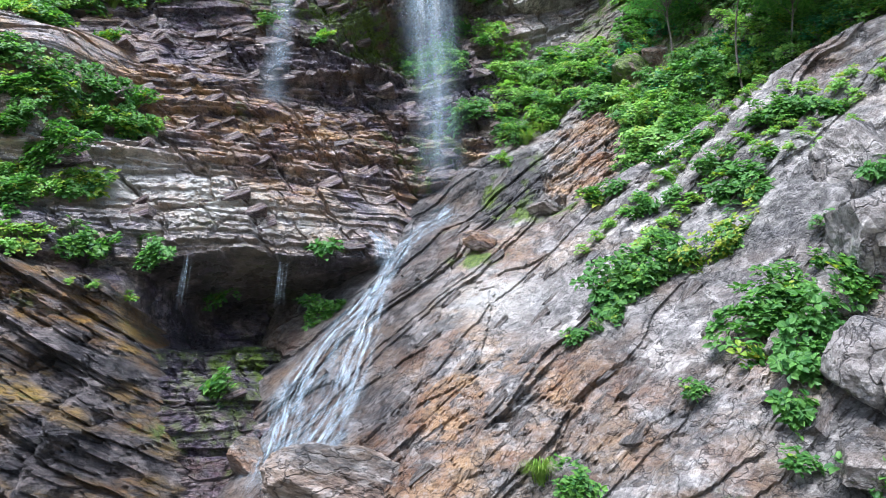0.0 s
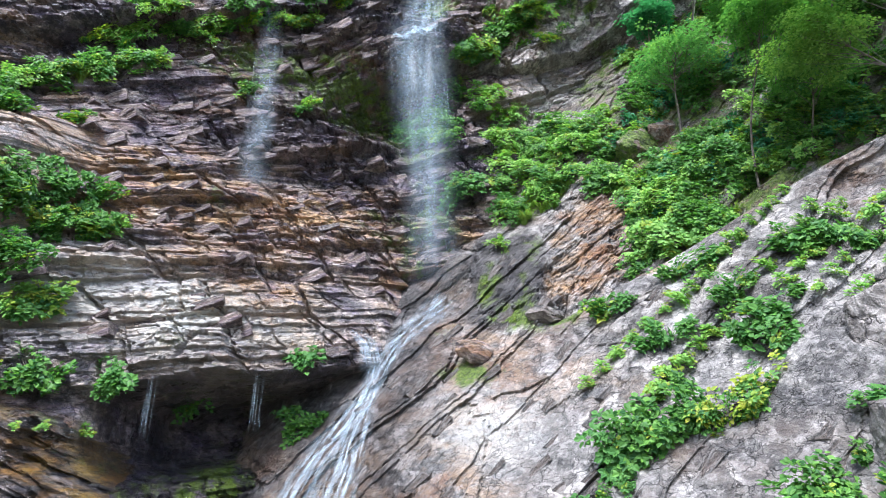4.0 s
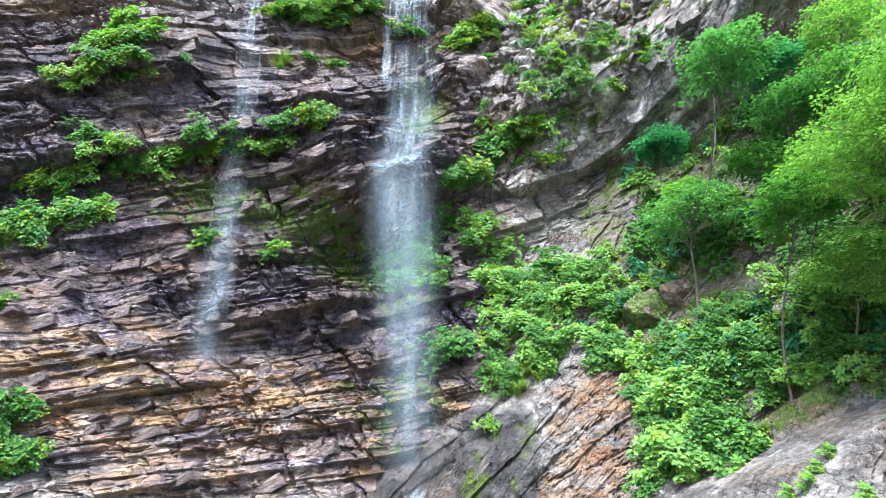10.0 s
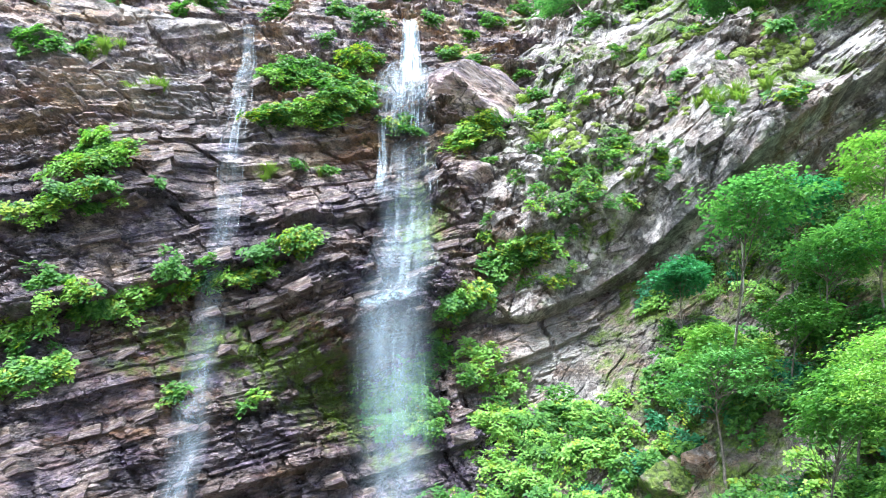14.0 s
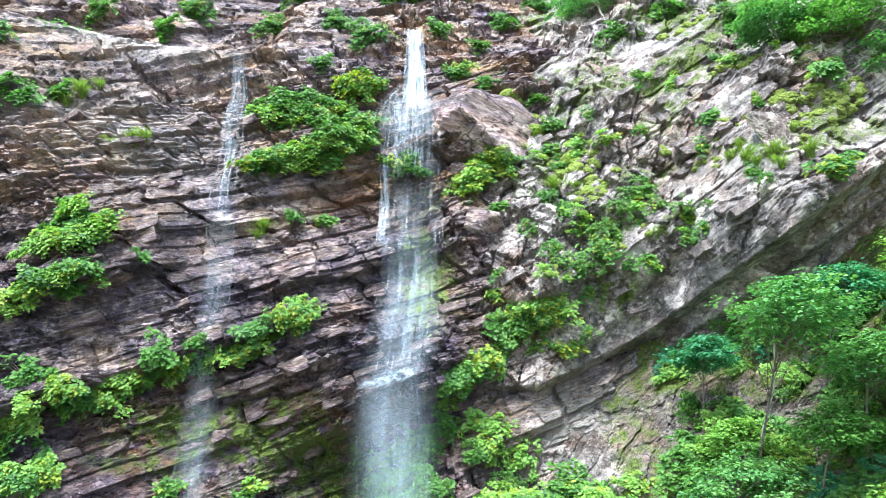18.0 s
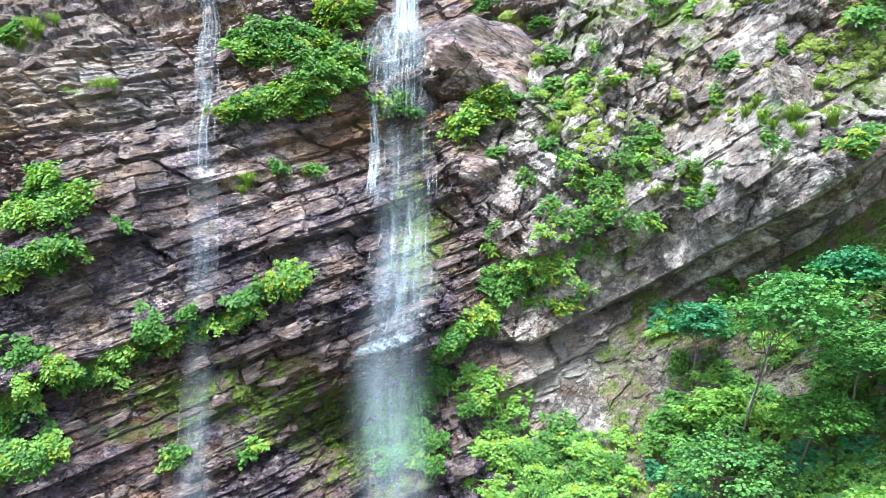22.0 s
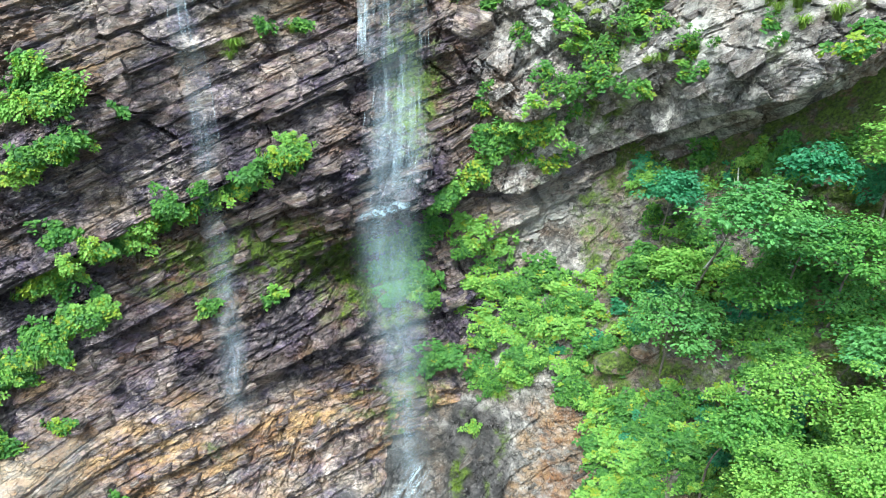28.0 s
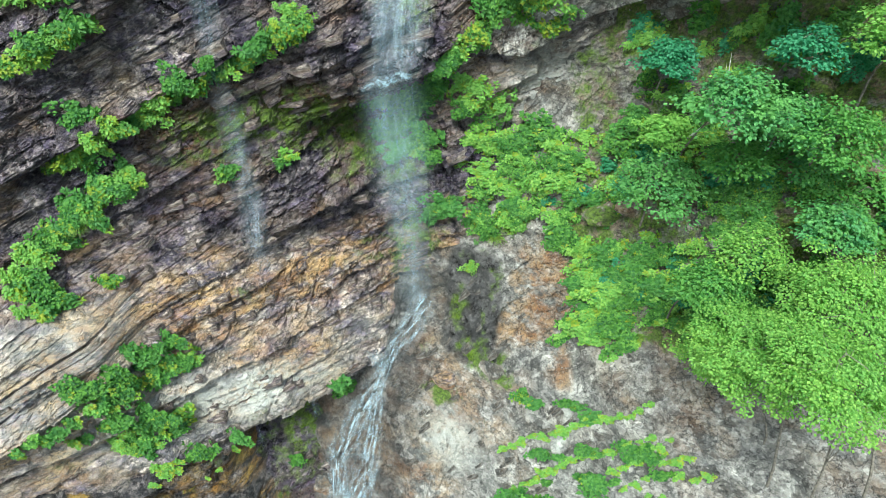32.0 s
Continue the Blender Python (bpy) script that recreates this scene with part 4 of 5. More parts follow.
JOINT_IVY = [(3.17, 6.85, 0.45), (3.82, 7.48, 0.44), (4.5, 7.97, 0.43), (5.11, 8.44, 0.42), (5.8, 9.15, 0.41), (6.34, 9.69, 0.4), (6.87, 10.1, 0.36), (3.54, 5.83, 0.41), (4.18, 6.56, 0.4), (4.79, 7.06, 0.43), (5.38, 7.61, 0.42), (5.9, 8.21, 0.41), (6.9, 9.39, 0.36), (7.45, 9.41, 0.39), (7.92, 9.24, 0.42), (8.4, 9.08, 0.41), (6.54, 8.33, 0.37), (6.87, 8.04, 0.4), (7.32, 7.77, 0.4), (6.01, 10.47, 0.53), (6.73, 10.56, 0.48), (-9.58, 10.57, 0.5), (-9.14, 10.58, 0.47), (-8.6, 10.6, 0.48), (-7.89, 10.59, 0.45), (-9.76, 8.42, 0.49), (-8.93, 8.23, 0.54), (-8.31, 8.61, 0.5), (-8.9, 6.82, 0.56), (-9.01, 6.4, 0.52), (-7.46, 5.75, 0.37)]
LEDGE_CHAIN = [(-9.83, 17.22, 0.42), (-9.47, 17.53, 0.42), (-9.09, 17.84, 0.42), (-8.64, 18.14, 0.42), (-8.12, 18.4, 0.42), (-7.83, 18.35, 0.42), (-7.25, 18.54, 0.42), (-6.88, 18.79, 0.42), (-6.43, 19.06, 0.42), (-5.87, 19.22, 0.42), (-5.42, 19.28, 0.42), (-4.96, 19.45, 0.42), (-4.51, 19.7, 0.42), (-4.16, 20.06, 0.42), (-3.43, 20.47, 0.42), (-3.15, 20.76, 0.42), (-9.83, 20.33, 0.36), (-9.23, 20.64, 0.36), (-8.78, 20.84, 0.36), (-8.43, 21.02, 0.36), (-8.16, 21.11, 0.36), (-9.52, 16.0, 0.36), (-9.26, 16.31, 0.36), (-8.88, 16.54, 0.36), (-8.37, 16.63, 0.36), (-5.08, 25.15, 0.42), (-4.53, 25.43, 0.42), (-3.97, 25.68, 0.42), (-3.3, 26.04, 0.42), (-2.91, 26.48, 0.42), (-2.5, 26.9, 0.42), (-9.33, 21.91, 0.42), (-8.66, 22.03, 0.42), (-8.28, 22.37, 0.42), (-8.0, 22.51, 0.42), (-8.78, 22.84, 0.42), (-11.65, 14.39, 0.42), (-11.13, 14.81, 0.42), (-10.68, 15.18, 0.42), (-10.23, 15.55, 0.42), (-9.75, 15.87, 0.42), (-9.32, 16.01, 0.42), (-8.66, 16.29, 0.42), (-11.32, 13.58, 0.36), (-10.76, 13.5, 0.36), (-11.6, 14.03, 0.36), (-9.52, 10.26, 0.34), (-9.11, 10.23, 0.34), (-8.65, 10.26, 0.34), (-8.13, 10.34, 0.34), (-7.68, 10.43, 0.34), (-9.78, 7.79, 0.34), (-9.19, 7.84, 0.34), (-8.63, 7.98, 0.34), (-8.36, 8.26, 0.34), (-9.91, 8.27, 0.34), (-11.75, 10.16, 0.26), (-11.27, 10.21, 0.26), (-10.77, 10.26, 0.26), (-10.3, 10.27, 0.26), (-9.82, 10.24, 0.26), (-10.77, 9.13, 0.26), (-9.93, 9.25, 0.26), (-2.14, 28.63, 0.42), (-2.66, 28.22, 0.42), (-3.09, 27.59, 0.42), (-3.54, 27.26, 0.42), (-4.04, 27.05, 0.42), (-4.44, 26.94, 0.42), (-4.93, 27.0, 0.42), (-2.28, 26.49, 0.42), (-2.78, 26.12, 0.42), (-3.31, 25.89, 0.42), (-3.7, 25.46, 0.42), (-4.18, 25.34, 0.42), (1.22, 25.38, 0.36), (1.66, 25.89, 0.36), (2.18, 26.02, 0.36), (0.97, 24.9, 0.36), (2.08, 20.51, 0.4), (2.48, 20.83, 0.4), (2.91, 21.05, 0.4), (3.55, 20.85, 0.4), (1.13, 19.38, 0.5), (1.52, 19.7, 0.5), (0.68, 18.92, 0.5)]
VEILED_SHRUBS = [(-1.3, 16.1, 0.5), (-0.85, 16.5, 0.6), (-0.4, 16.95, 0.6), (-0.55, 16.0, 0.5), (0.0, 17.4, 0.5), (0.1, 16.4, 0.55), (0.3, 15.7, 0.4), (-0.95, 15.75, 0.4), (0.45, 18.0, 0.4), (-0.95, 25.6, 0.35), (-0.6, 25.5, 0.3)]
BANK_CHAIN = [(1.73, 14.14, 0.6), (1.95, 13.23, 0.6), (2.35, 12.69, 0.6), (2.0, 14.98, 0.6), (2.82, 16.11, 0.6), (3.55, 16.0, 0.6), (4.25, 16.01, 0.6), (4.79, 15.91, 0.6), (3.39, 15.34, 0.6), (4.1, 15.17, 0.6), (2.68, 14.6, 0.6), (3.08, 13.78, 0.6), (4.61, 15.91, 0.5), (5.26, 16.53, 0.5), (2.06, 16.61, 0.5), (1.48, 17.44, 0.5), (1.83, 17.87, 0.5), (0.67, 13.87, 0.33), (0.38, 13.77, 0.33), (0.96, 14.04, 0.33)]
CUSH = [(2.73, 28.31, 0.41), (3.02, 27.46, 0.4), (3.37, 27.78, 0.35), (3.38, 26.97, 0.4), (3.57, 26.32, 0.41), (3.81, 25.87, 0.35), (4.3, 26.03, 0.39), (4.72, 25.98, 0.43), (3.95, 25.25, 0.32), (4.26, 24.92, 0.34), (4.52, 24.61, 0.34), (4.83, 24.44, 0.31), (4.39, 24.35, 0.31), (6.83, 25.59, 0.32), (7.83, 24.91, 0.25), (7.68, 24.66, 0.25), (8.15, 25.71, 0.25), (9.15, 26.42, 0.34), (9.3, 25.96, 0.37), (9.6, 26.16, 0.37), (10.04, 25.59, 0.36), (9.89, 25.25, 0.33), (10.37, 25.96, 0.38), (10.38, 25.24, 0.33), (9.02, 24.48, 0.27), (5.4, 16.33, 0.39), (2.43, 28.5, 0.46), (3.12, 27.94, 0.43), (3.44, 27.22, 0.48), (4.07, 25.95, 0.47), (4.46, 25.24, 0.46), (4.91, 24.77, 0.38), (4.6, 24.32, 0.39), (9.22, 26.11, 0.38), (9.61, 26.15, 0.4), (10.07, 25.78, 0.39), (10.61, 25.62, 0.39), (9.71, 25.08, 0.34), (8.51, 27.66, 0.37), (9.08, 27.83, 0.36), (7.91, 30.49, 0.44), (8.68, 30.7, 0.44), (9.94, 27.71, 0.37), (10.45, 26.92, 0.38), (10.79, 26.24, 0.37), (7.75, 24.83, 0.3), (8.47, 24.34, 0.28), (5.34, 22.5, 0.27), (6.03, 22.98, 0.26)]
# place the plants
for x, z, R in LOW_SHRUBS:
    plant("broad", x, z, R, "dense green broad-leaved shrub rooted in a rock crevice", group="shrubs on the lower rocks")
for x, z, R in SLAB_SHRUBS:
    plant("broad", x, z, R, "green broad-leaved shrub growing over pale slabs", group="shrubs on the slabs")
for x, z, R in YELLOW_SHRUBS:
    plant("yellow", x, z, R, "shrub with leaves turning yellow on a rock ledge", group="yellowing shrubs")
for x, z, R in LEDGE_SHRUBS:
    plant(rng.choice(("broad", "lime", "broad")), x, z, 0.75 * R, "broad-leaved climbing shrub along a wet ledge", group="shrubs along the wall ledges")
for x, z, R in LEDGE_CHAIN:
    for d in (-0.14, 0.14):
        plant(rng.choice(("lime", "lime", "broad", "yellow")), x + d, z + rng.uniform(-0.08, 0.12), R * rng.uniform(0.75, 1.1), "bright leafy climber strung along a wall ledge", group="climbers strung along the ledges", sink=-0.2, name="ledge_climber")
for x, z, R in VEILED_SHRUBS:
    plant("broad", x, z, R, "broad-leaved shrub seen through the falling water", group="shrubs behind the fall", sink=-0.25, name="leafy_bush")
for x, z, R in BANK_CHAIN:
    plant(rng.choice(("lime", "small", "broad", "lime")), x, z, R * rng.uniform(0.6, 1.0), "lime-green shrub on the bank beside the fall", group="shrubs beside the fall", name="leafy_bush")
for x, z, R in UPPER_SHRUBS:
    plant(rng.choice(("broad", "broad", "yellow")), x, z, R, "leafy shrub hanging over the dark upper wall", group="shrubs on the upper wall")
    plant(rng.choice(("broad", "small")), x + 0.9 * R, z + 0.45 * R, 0.6 * R, "leafy shrub hanging over the dark upper wall", group="shrubs on the upper wall")
for x, z, R in SPRAY_SHRUBS + BANK_SHRUBS:
    plant(rng.choice(("broad", "lime", "lime", "small")), x, z, 0.85 * R, "bright green shrub wet with spray beside the fall", group="shrubs beside the fall", name="leafy_bush")
for x, z, R in HIGH_SHRUBS:
    plant("broad", x, z, 0.75 * R, "green shrub on the top ledge of the cliff", group="shrubs on the top ledges", name="leafy_bush")
for x, z, R in SLOPE_IVY:
    plant(rng.choice(("small", "broad")), x, z, 0.8 * R, "low green plant creeping along a slab joint", group="low plants on the slabs")
for x, z, R in JOINT_IVY:
    for d in (-0.32, 0.0, 0.3):
        plant("lime", x + d, z + 0.8 * d * (x > 0) + 0.1 * d, rng.uniform(0.25, 0.5) * R, "bright creeping plant filling a joint of the rock", group="creeping plants in the joints", name="joint_creeper")
for x, z, R in CRAG_SHRUBS:
    plant("small", x, z, R, "small grey-green shrub in a crack of the crag", group="small shrubs on the crag")


def tree(seed, rise, R, leaf, mat, pads, many=1.0, flat=0.7):
    """Slender broad-leaved tree: trunk up to the crown's centre at rise from its foot, limbs, and layered leaf sprays."""
    g = np.random.default_rng(seed)
    k = np.linspace(0, 1, 10)[:, None]
    top = np.asarray(rise) + (0, 0, 0.35 * R)
    out = np.array([top[0], top[1], 0])
    trunk = top * (0, 0, 1) * k ** 0.85 + out * k ** 1.5 + 0.06 * R * np.stack([np.sin(k[:, 0] * 6 + seed), np.sin(k[:, 0] * 5), 0 * k[:, 0]], -1) * k * (1 - k) * 4
    branches = []
    for j in range(pads):
        c = 1 - 1.45 * (j + 0.5) / pads
        a = j * 2.39996 + g.uniform(-0.3, 0.3)
        q = math.sqrt(max(0, 1 - c * c))
        d = np.array([q * np.cos(a), q * np.sin(a), flat * c])
        end = np.asarray(rise) + R * d * g.uniform(0.6, 1.08)
        i = int(np.clip(6.5 + 3 * c + g.uniform(-1, 1), 4, 9))
        p0 = trunk[i]
        mid = p0 * 0.45 + end * 0.55 + (0, 0, 0.08 * R) + g.normal(0, 0.07, 3) * R
        bend = p0 * 0.75 + mid * 0.25 + (0, 0, 0.06 * R) + g.normal(0, 0.05, 3) * R
        limb = mesh_of("branch", *tube([p0, bend, mid, end], (0.010 * R, 0.008 * R, 0.006 * R, 0.003 * R), 4), BARK)
        pos, way, up, size = [], [], [], []
        for f in (0.35, 0.62, 0.8, 0.95, 1.05):
            e = mid * (1 - f) + end * f + g.normal(0, 0.13, 3) * R * (1, 1, 0.5)
            m = int(many * g.integers(24, 38))
            r, b = np.sqrt(g.uniform(0, 1, m)) * g.uniform(0.22, 0.36) * min(1.0, 0.5 + 0.5 * R), g.uniform(0, 6.28, m)
            o = np.stack([r * np.cos(b), r * np.sin(b), 0.035 * g.normal(0, 1, m) - 0.7 * r ** 2], -1)
            pos.append(e + o)
            way.append(unit(np.stack([np.cos(b) + 0.3 * d[0], np.sin(b) + 0.3 * d[1], g.uniform(-0.5, 0.05, m)], -1) + g.normal(0, 0.28, (m, 3))))
            up.append(unit(np.stack([0.3 * np.cos(b) + 0.3 * d[0], 0.3 * np.sin(b) + 0.3 * d[1], np.full(m, 0.9)], -1) + g.normal(0, 0.2, (m, 3))))
            size.append(leaf * g.uniform(0.6, 1.25, m))
        branches.append((limb, leaf_mesh("leaf_spray", *(np.concatenate(v) for v in (pos, way, up, size)), mat, 0.42)))
    return mesh_of("trunk", *tube(trunk, (0.02 + 0.018 * R) * (1 - 0.8 * k[:, 0]), 6), BARK), branches


def grow(x, y, z, R, mat, leaf, many, label, seed, group="trees on the wooded slope", foot=None):
    """A tree whose crown is centred at x, y, z; it roots in the rock below and behind."""
    zb = z - 1.1 * R - 0.5
    for _ in range(3):
        zb = z - 1.1 * R - 0.5 - 0.9 * max(0.0, float(front(x, zb)) - y)
    zb = foot if foot else zb
    xb = x + 1.8 * bool(foot)
    yb = float(front(xb, zb)) + 0.12
    ob = empty("tree", xb, yb, zb)
    trunk, branches = tree(seed, (x - xb, y - yb, z - zb), R, leaf, mat, int(13 + 15 * R * R), many)
    part("trunk", trunk, ob)
    for limb, spray in branches:
        tagged(part("leaf_spray", spray, part("branch", limb, ob)), kind="stuff")
    return tagged(ob, label, "tree", group)


GREEN, TEAL, LIME = "young broad-leaved tree with layered green sprays on a steep slope", "bluish-green leafy tree on the steep slope under the crag", "lime-green leafy tree leaning out from the rocky slope"
for k, (x, y, z, R, mat, leaf, many, label) in enumerate((
        (7.6, 15.8, 20.0, 1.0, LEAF_TREE, 0.095, 0.85, GREEN), (7.0, 19.2, 19.6, 0.7, LEAF_TEAL, 0.09, 1.1, TEAL), (6.95, 17.7, 16.5, 1.2, LEAF_TREE, 0.085, 0.75, GREEN),
        (7.35, 18.9, 17.5, 0.8, LEAF_LIME, 0.09, 1.0, LIME), (8.8, 14.9, 16.2, 0.95, LEAF_LIME, 0.075, 0.6, LIME), (8.6, 17.0, 17.7, 0.75, LEAF_FRESH, 0.085, 0.7, GREEN),
        (8.9, 15.0, 13.8, 0.9, LEAF_FRESH, 0.085, 0.6, GREEN), (9.4, 17.0, 20.8, 0.7, LEAF_TEAL, 0.095, 0.7, TEAL), (9.5, 16.5, 19.1, 1.0, LEAF_TREE, 0.09, 0.65, GREEN),
        (10.3, 15.7, 19.2, 1.05, LEAF_FRESH, 0.085, 0.7, GREEN), (11.2, 16.3, 21.4, 1.1, LEAF_LIME, 0.085, 0.7, LIME), (7.8, 14.5, 15.3, 0.85, LEAF_FRESH, 0.085, 1.1, GREEN),
        (10.6, 17.2, 17.6, 0.9, LEAF_TREE, 0.09, 0.7, GREEN), (10.2, 14.6, 17.3, 0.8, LEAF_TREE, 0.085, 0.8, GREEN),
        (9.4, 18.2, 28.6, 0.95, LEAF_TREE, 0.085, 1.2, GREEN), (11.2, 18.0, 28.2, 1.4, LEAF_FRESH, 0.09, 1.1, GREEN),
        (12.6, 17.5, 27.0, 1.4, LEAF_TREE, 0.09, 1.0, GREEN), (6.0, 24.5, 34.0, 1.5, LEAF_TREE, 0.10, 1.0, GREEN), (-1.7, 26.5, 35.6, 1.3, LEAF_TREE, 0.10, 1.0, GREEN),
        (0.3, 26.0, 35.6, 1.3, LEAF_FRESH, 0.10, 1.0, GREEN), (-11.9, 20.0, 29.2, 1.3, LEAF_TREE, 0.09, 1.0, GREEN), (8.8, 25.0, 33.0, 1.5, LEAF_TREE, 0.10, 1.0, GREEN), (12.0, 16.0, 17.0, 1.4, LEAF_FRESH, 0.09, 1.0, GREEN))):
    grow(x, y, z, R, mat, leaf, many, label, 300 + k)
for k, (x, y, z, R, foot) in enumerate(((8.35, 12.5, 15.3, 1.45, 9.6), (8.9, 10.9, 16.3, 1.35, 8.6), (9.9, 12.8, 16.6, 1.4, 10.2), (8.2, 13.8, 13.6, 0.9, 10.6))):
    grow(x, y, z, R, LEAF_LIME, 0.062, 2.3, LIME, 400 + k, foot=foot)


# undergrowth over the wooded slope
spots = 0
while spots < 300:
    x, z = rng.uniform(2.8, 14), rng.uniform(8.5, 21)
    if spots > 230:
        x = rng.uniform(4.8, 11)
        z = float(crest_z(x)) + rng.uniform(0.7, 2.6)
    crest = crest_z(x)
    low = float(crag_low(x))
    if z < crest + 0.7 or z > low - 1.2 or (x < 5.4 and 9.2 < z < 12.9) or (x < 6.3 and z > 15.9) or rng.random() < 0.25 * (x > 11):
        continue
    spots += 1
    plant(rng.choice(("broad", "small", "lime", "teal", "small", "lime", "broad")), x, z, rng.uniform(0.25, 0.65), "leafy undergrowth shrub on the wooded slope", group="undergrowth on the slope", name="undergrowth_shrub")


spots = 0
while spots < 60:
    x, z = rng.uniform(1.6, 11), rng.uniform(20, 28.5)
    if z < crag_low(x) + 0.8:
        continue
    spots += 1
    plant(rng.choice(("small", "lime", "small", "broad")), x, z, rng.uniform(0.14, 0.32), "small plant rooted in a crack of the crag", group="small plants on the crag", name="crag_plant")


# grass tufts
def tuft(seed, n, L):
    g = np.random.default_rng(seed)
    co, fs = [], []
    for j in range(n):
        a, s = g.uniform(0, 6.28), L * g.uniform(0.5, 1.1)
        d = np.array([np.cos(a) * 0.6, -0.45 + 0.5 * np.sin(a), 0])
        p = np.array([[0, 0, 0], d * 0.35 * s + (0, 0, 0.55 * s), d * 0.8 * s + (0, 0, 0.65 * s), d * 1.25 * s + (0, 0, 0.4 * s)]) + g.normal(0, 0.03, 3)
        w = np.array([0.006, 0.008, 0.006, 0.001])[:, None] * np.array([-np.sin(a), np.cos(a), 0])
        co += [p - w, p + w]
        b = j * 8
        fs += [(b + i, b + 4 + i, b + 5 + i, b + 1 + i) for i in range(3)]
    return mesh_of("grass", np.concatenate(co), fs, BLADE)


TUFTS = [tuft(1, 90, 0.45), tuft(2, 70, 0.35), tuft(3, 120, 0.55)]
for k, (x, z) in enumerate(GRASS):
    ob = empty("grass_tuft", x, float(front(x, z)) + 0.03, z)
    ob.rotation_euler = (0, 0, rng.uniform(-0.5, 0.5))
    part("grass", TUFTS[k % 3], ob)
    tagged(ob, "arching green grass tuft on a rock ledge", "grass", "grass tufts")


# moss cushions
def cushion(seed, r):
    bm = bmesh.new()
    bmesh.ops.create_icosphere(bm, subdivisions=4, radius=r)
    for v in bm.verts:
        n = v.co.normalized()
        v.co *= 1 + 0.35 * noise.noise(n * 2.2 + Vector((seed, 0, 0))) + 0.28 * noise.noise(n * 7 + Vector((0, seed, 0))) + 0.14 * noise.noise(n * 19)
        v.co.y *= 0.5
        v.co.z *= 0.7
    me = bpy.data.meshes.new("moss_cushion")
    bm.to_mesh(me)
    bm.free()
    me.materials.append(MOSS)
    for p in me.polygons:
        p.use_smooth = True
    return me


CUSHIONS = [cushion(k * 3.1, 0.3) for k in range(5)]
spread = [(x + rng.uniform(-0.4, 0.4), z + rng.uniform(-0.28, 0.28), R * rng.uniform(0.3, 0.7)) for x, z, R in CUSH for _ in range(5)]
for k, (x, z, R) in enumerate(spread):
    ob = new("moss_cushion", CUSHIONS[k % 5])
    s = R / 0.3 * 0.75
    ob.location = (x, float(front(x, z)) + 0.06 * s, z)
    ob.scale, ob.rotation_euler = (s * 1.2, s, s), (0.3, rng.uniform(-0.6, 0.6), 0)
    tagged(ob, "cushion of bright green moss on the crag", "moss", "moss cushions on the crag")


# ---- dead branch standing over the crowns ----
dead = new("dead_branch", mesh_of("dead_branch", *joined([tube([(7.72, 18.6, 17.4), (7.7, 17.4, 18.6), (7.66, 16.95, 19.5), (7.6, 16.85, 20.3), (7.52, 16.8, 20.75)], (0.03, 0.025, 0.02, 0.013, 0.005)),
                                                          tube([(7.62, 16.87, 20.1), (7.5, 16.8, 20.35), (7.48, 16.8, 20.5)], (0.010, 0.007, 0.003))]), plain("bleached_wood", (0.45, 0.42, 0.38), (0.62, 0.58, 0.52), 6.0, 0.8)))
tagged(dead, "bleached bare dead branch standing above green trees", "branch")


# ---- boulders ----
def boulder(seed, mat, warm=0.25, moss=0.15, wet=0.3):
    bm = bmesh.new()
    bmesh.ops.create_icosphere(bm, subdivisions=5, radius=0.5)
    off = Vector((seed * 1.7, seed * 0.3, 0))
    g = random.Random(seed)
    cuts = [(Vector((g.gauss(0, 1), g.gauss(0, 1), g.gauss(0, 1))).normalized(), g.uniform(0.30, 0.48)) for _ in range(11)]
    for v in bm.verts:
        n = v.co.normalized()
        reach = min([0.56] + [d / n.dot(p) for p, d in cuts if n.dot(p) > 0.2])
        v.co = n * reach
        v.co *= 1 + 0.07 * noise.fractal(n * 3 + off, 0.8, 2.0, 4) + 0.02 * noise.noise(n * 22 + off)
    me = bpy.data.meshes.new("boulder")
    bm.to_mesh(me)
    bm.free()
    me.materials.append(mat)
    a = me.color_attributes.new("cover", "FLOAT_COLOR", "POINT")
    for d in a.data:
        d.color = (moss, warm, wet, 0.0)
    return me


def rest(x, z, size, mat, label, seed, turn=0.0, out=0.1, warm=0.25, moss=0.15, wet=0.3):
    ob = new("boulder", boulder(seed, mat, warm=warm, moss=moss, wet=wet))
    ob.location = (x, float(front(x, z)) - out, z)
    ob.scale, ob.rotation_euler = size, (0.15, turn, 0.2 * (seed % 4))
    return tagged(ob, label, "boulder")


rest(1.75, 27.05, (3.7, 3.0, 2.4), WALL_ROCK, "big angular brown boulder wedged beside the fall", 3, 0.15, -0.55, 0.35, 0.1, 0.5)
rest(1.55, 23.8, (1.5, 1.1, 1.05), WALL_ROCK, "dark angular boulder wedged in the crag", 5, 0.3)
rest(-2.0, 1.75, (2.5, 1.8, 1.3), SLOPE_ROCK, "large smooth pale boulder beside the stream", 3, 0.1, 0.3, 0.5)
rest(5.7, 2.5, (1.5, 1.3, 1.9), SLOPE_ROCK, "big pale lumpy boulder on the slab slope", 7, 0.2, 0.35)
rest(6.8, 4.9, (1.5, 1.3, 1.6), SLOPE_ROCK, "big pale lumpy boulder on the slab slope", 9, 0.5, 0.3)
rest(6.4, 4.9, (1.7, 1.5, 2.0), SLOPE_ROCK, "pale grey lumpy boulder beside leafy shrubs", 21, 0.3, 0.15, 0.1, 0.1, 0.1)
rest(5.55, 2.9, (1.4, 1.3, 1.7), SLOPE_ROCK, "pale grey lumpy boulder above the slabs", 22, 0.1, 0.15, 0.1, 0.1, 0.1)
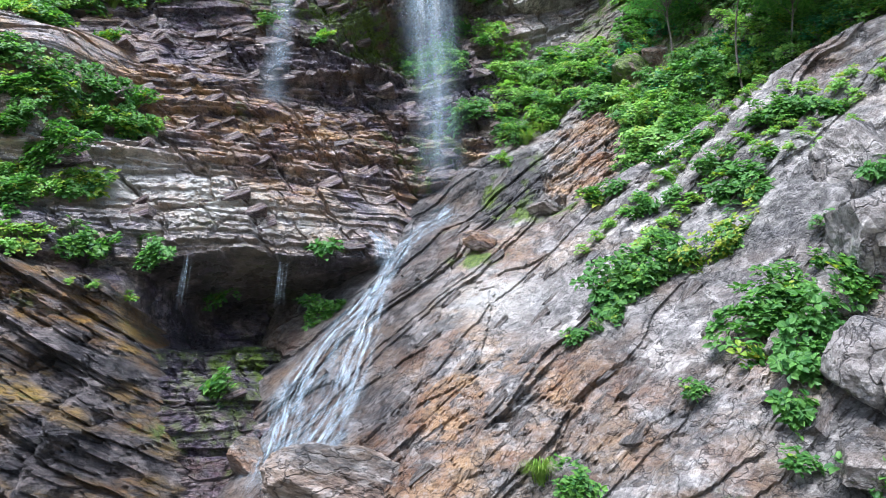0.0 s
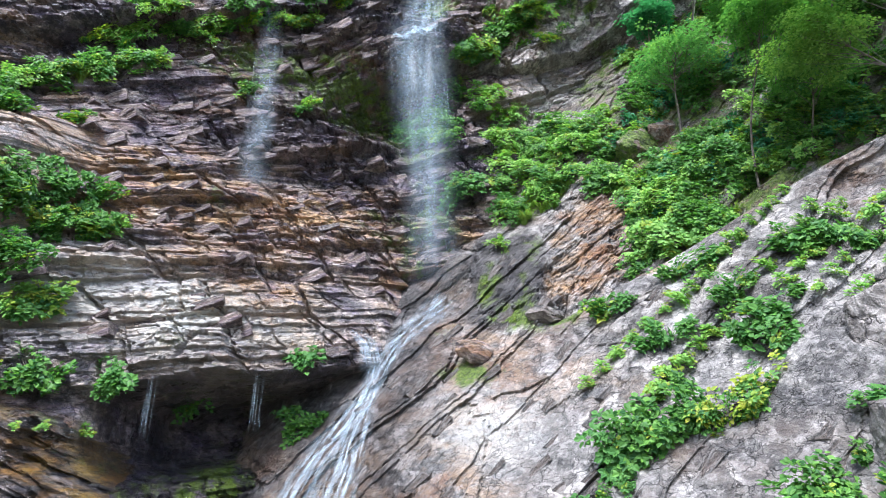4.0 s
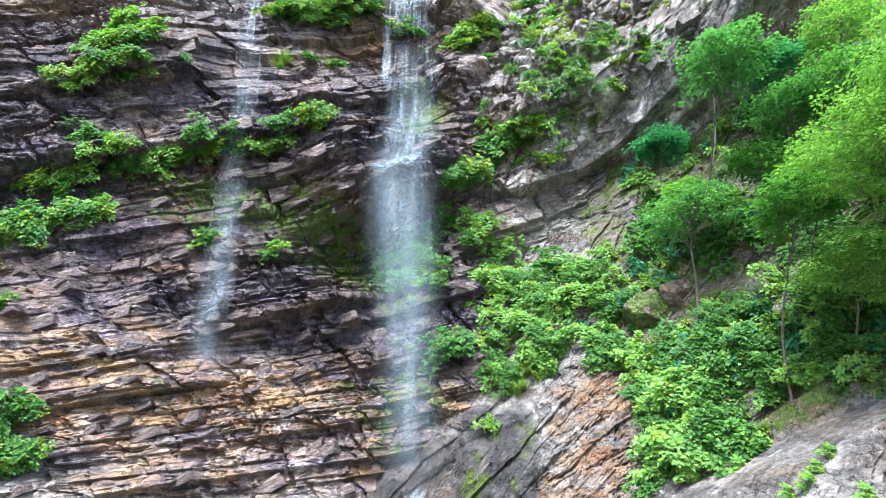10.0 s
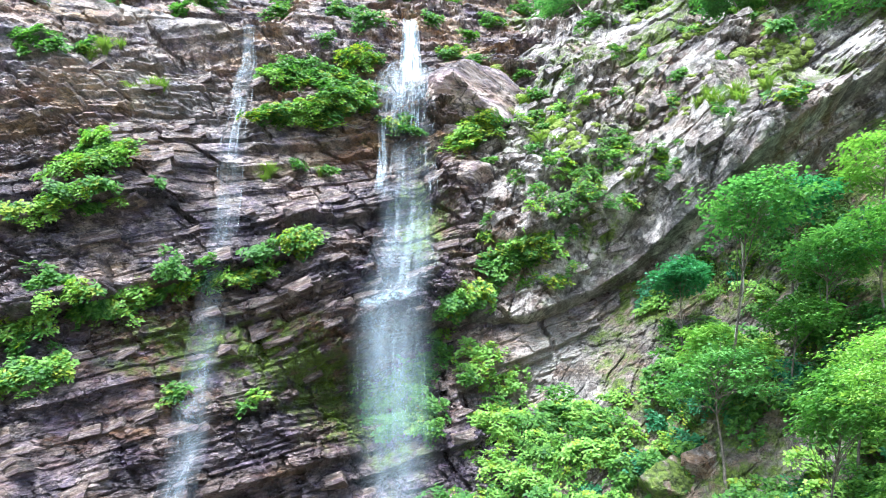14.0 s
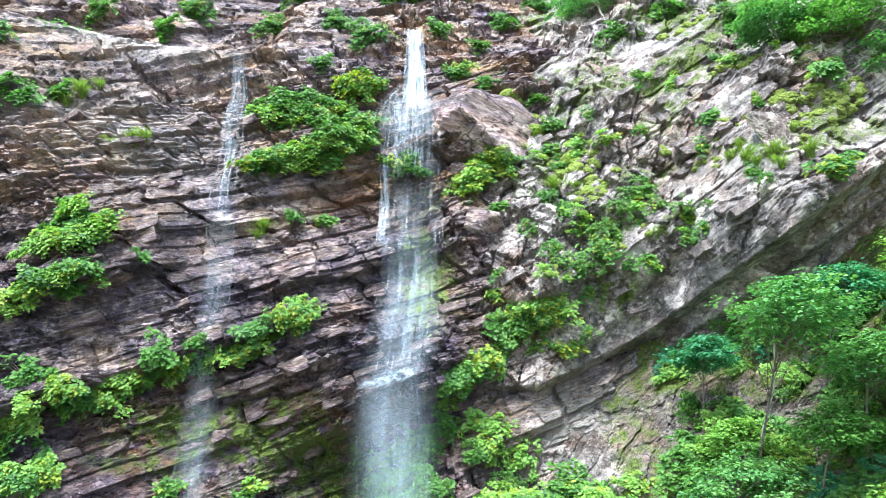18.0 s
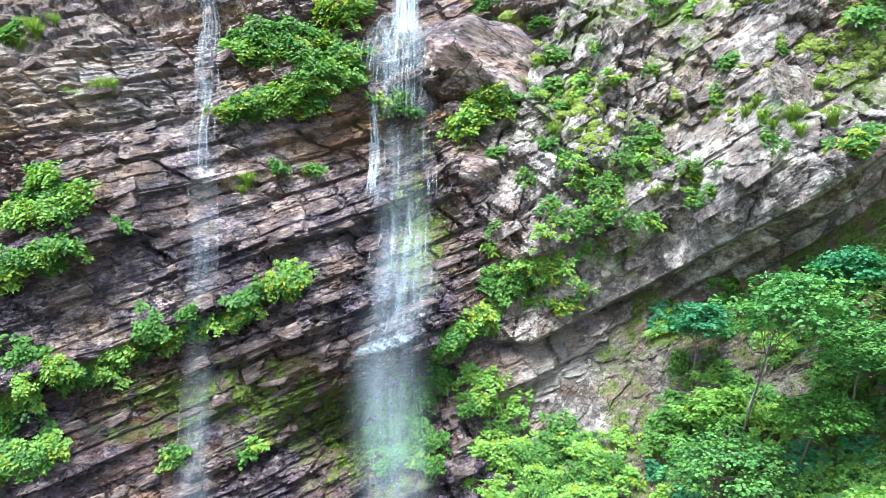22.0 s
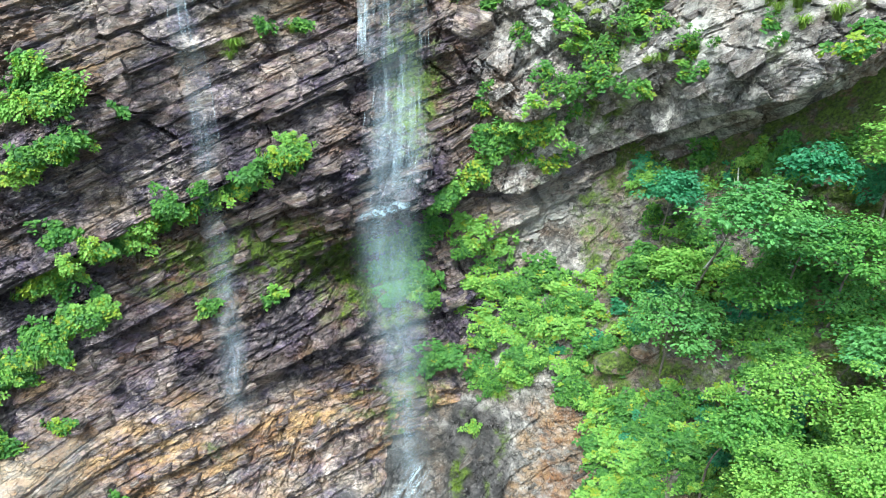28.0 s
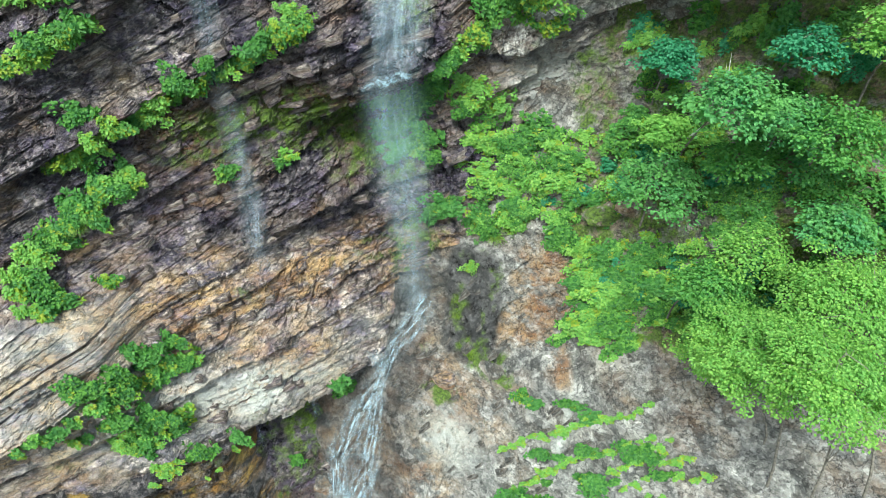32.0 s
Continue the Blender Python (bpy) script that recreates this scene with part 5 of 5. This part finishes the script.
rest(7.2, 6.9, (1.6, 1.3, 1.6), SLOPE_ROCK, "rounded pale boulder high on the slab slope", 23, 0.5, 0.1, 0.1, 0.15, 0.1)
rest(4.75, 1.7, (0.9, 0.8, 0.7), SLOPE_ROCK, "grey boulder at the foot of the slabs", 11, 0.0, 0.2)
rest(4.85, 3.4, (0.7, 0.6, 0.6), SLOPE_ROCK, "grey boulder between shrubs", 13, 0.4, 0.1)
rest(5.9, 14.3, (1.5, 1.2, 1.3), CRAG_ROCK, "mossy boulder on the wooded slope", 4, 0.1, 0.2, 0.6, 1.0)
rest(6.6, 14.8, (0.9, 0.8, 0.9), SLOPE_ROCK, "bare brown boulder on the wooded slope", 6, 0.3, 0.15, 0.8, 0.3)
rest(2.45, 8.6, (0.9, 0.8, 0.5), SLOPE_ROCK, "pale boulder on the edge of the slabs", 8, 0.3, 0.1)
rest(0.75, 7.75, (1.0, 0.8, 0.6), WALL_ROCK, "wet brown boulder beside the stream", 10, 0.2, 0.1, 0.9)
rest(-4.3, 2.4, (1.0, 0.9, 0.8), SLOPE_ROCK, "warm brown boulder beside the stream", 12, 0.4, 0.1, 0.8)
rest(8.7, 24.9, (1.5, 0.8, 0.9), CRAG_ROCK, "pale cream boulder on the crag", 14, 0.7, 0.0, 0.4, 0.4)

# ---- loose blocks of the rock faces ----
def block(seed):
    """Angular slab with broken corners."""
    g = np.random.default_rng(seed)
    bm = bmesh.new()
    bmesh.ops.create_cube(bm, size=1)
    for v in bm.verts:
        v.co = Vector((v.co.x * g.uniform(0.75, 1.1), v.co.y * g.uniform(0.8, 1.1), v.co.z * g.uniform(0.65, 1.1)))
    for e in (0, 1):
        n = Vector(g.normal(0, 1, 3)).normalized()
        r = bmesh.ops.bisect_plane(bm, geom=bm.verts[:] + bm.edges[:] + bm.faces[:], plane_co=n * 0.48, plane_no=n, clear_outer=True)
        bmesh.ops.contextual_create(bm, geom=[c for c in r["geom_cut"] if isinstance(c, bmesh.types.BMEdge)])
    me = bpy.data.meshes.new("rock_block")
    bm.to_mesh(me)
    bm.free()
    return me


def blocks(parent, mat, face, count, xr, zr, tilt, size, keep):
    shapes = []
    for k in range(9):
        me = block(400 + k + int(tilt * 100))
        me.materials.append(mat)
        a = me.color_attributes.new("cover", "FLOAT_COLOR", "POINT")
        for d in a.data:
            d.color = (0.1, 0.3, 0.5, 0.0)
        shapes.append(me)
    made = 0
    while made < count:
        x, z = rng.uniform(*xr), rng.uniform(*zr)
        if not keep(x, z):
            continue
        made += 1
        L = size * rng.uniform(0.5, 1.6)
        ob = new("rock_block", rng.choice(shapes))
        ob.parent = parent
        ob.location = (x, float(face(x, z)) + L * 0.22, z)
        ob.scale = (L, L * rng.uniform(0.5, 0.75), L * rng.uniform(0.2, 0.5))
        ob.rotation_euler = (rng.uniform(-0.25, 0.15), -tilt + rng.uniform(-0.12, 0.12), rng.uniform(-0.3, 0.5))


top = {o.name: o for o in scene.objects}
blocks(top["cliff_wall"], WALL_ROCK, wall_face, 290, (-10, 1.5), (3, 27), 0.38, 0.6, lambda x, z: not (-7 < x < -2.2 and 4.5 < z < 7.8))
blocks(top["rock_slope"], SLOPE_ROCK, slope_face, 160, (-3, 8), (1.2, 11), 0.75, 0.42, lambda x, z: slope_y(x, z) < wall_y(x, z) - 0.2)
blocks(top["crag"], CRAG_ROCK, crag_face, 170, (0.8, 10), (19.5, 29), 0.5, 0.5, lambda x, z: z > crag_low(x) + 0.5)
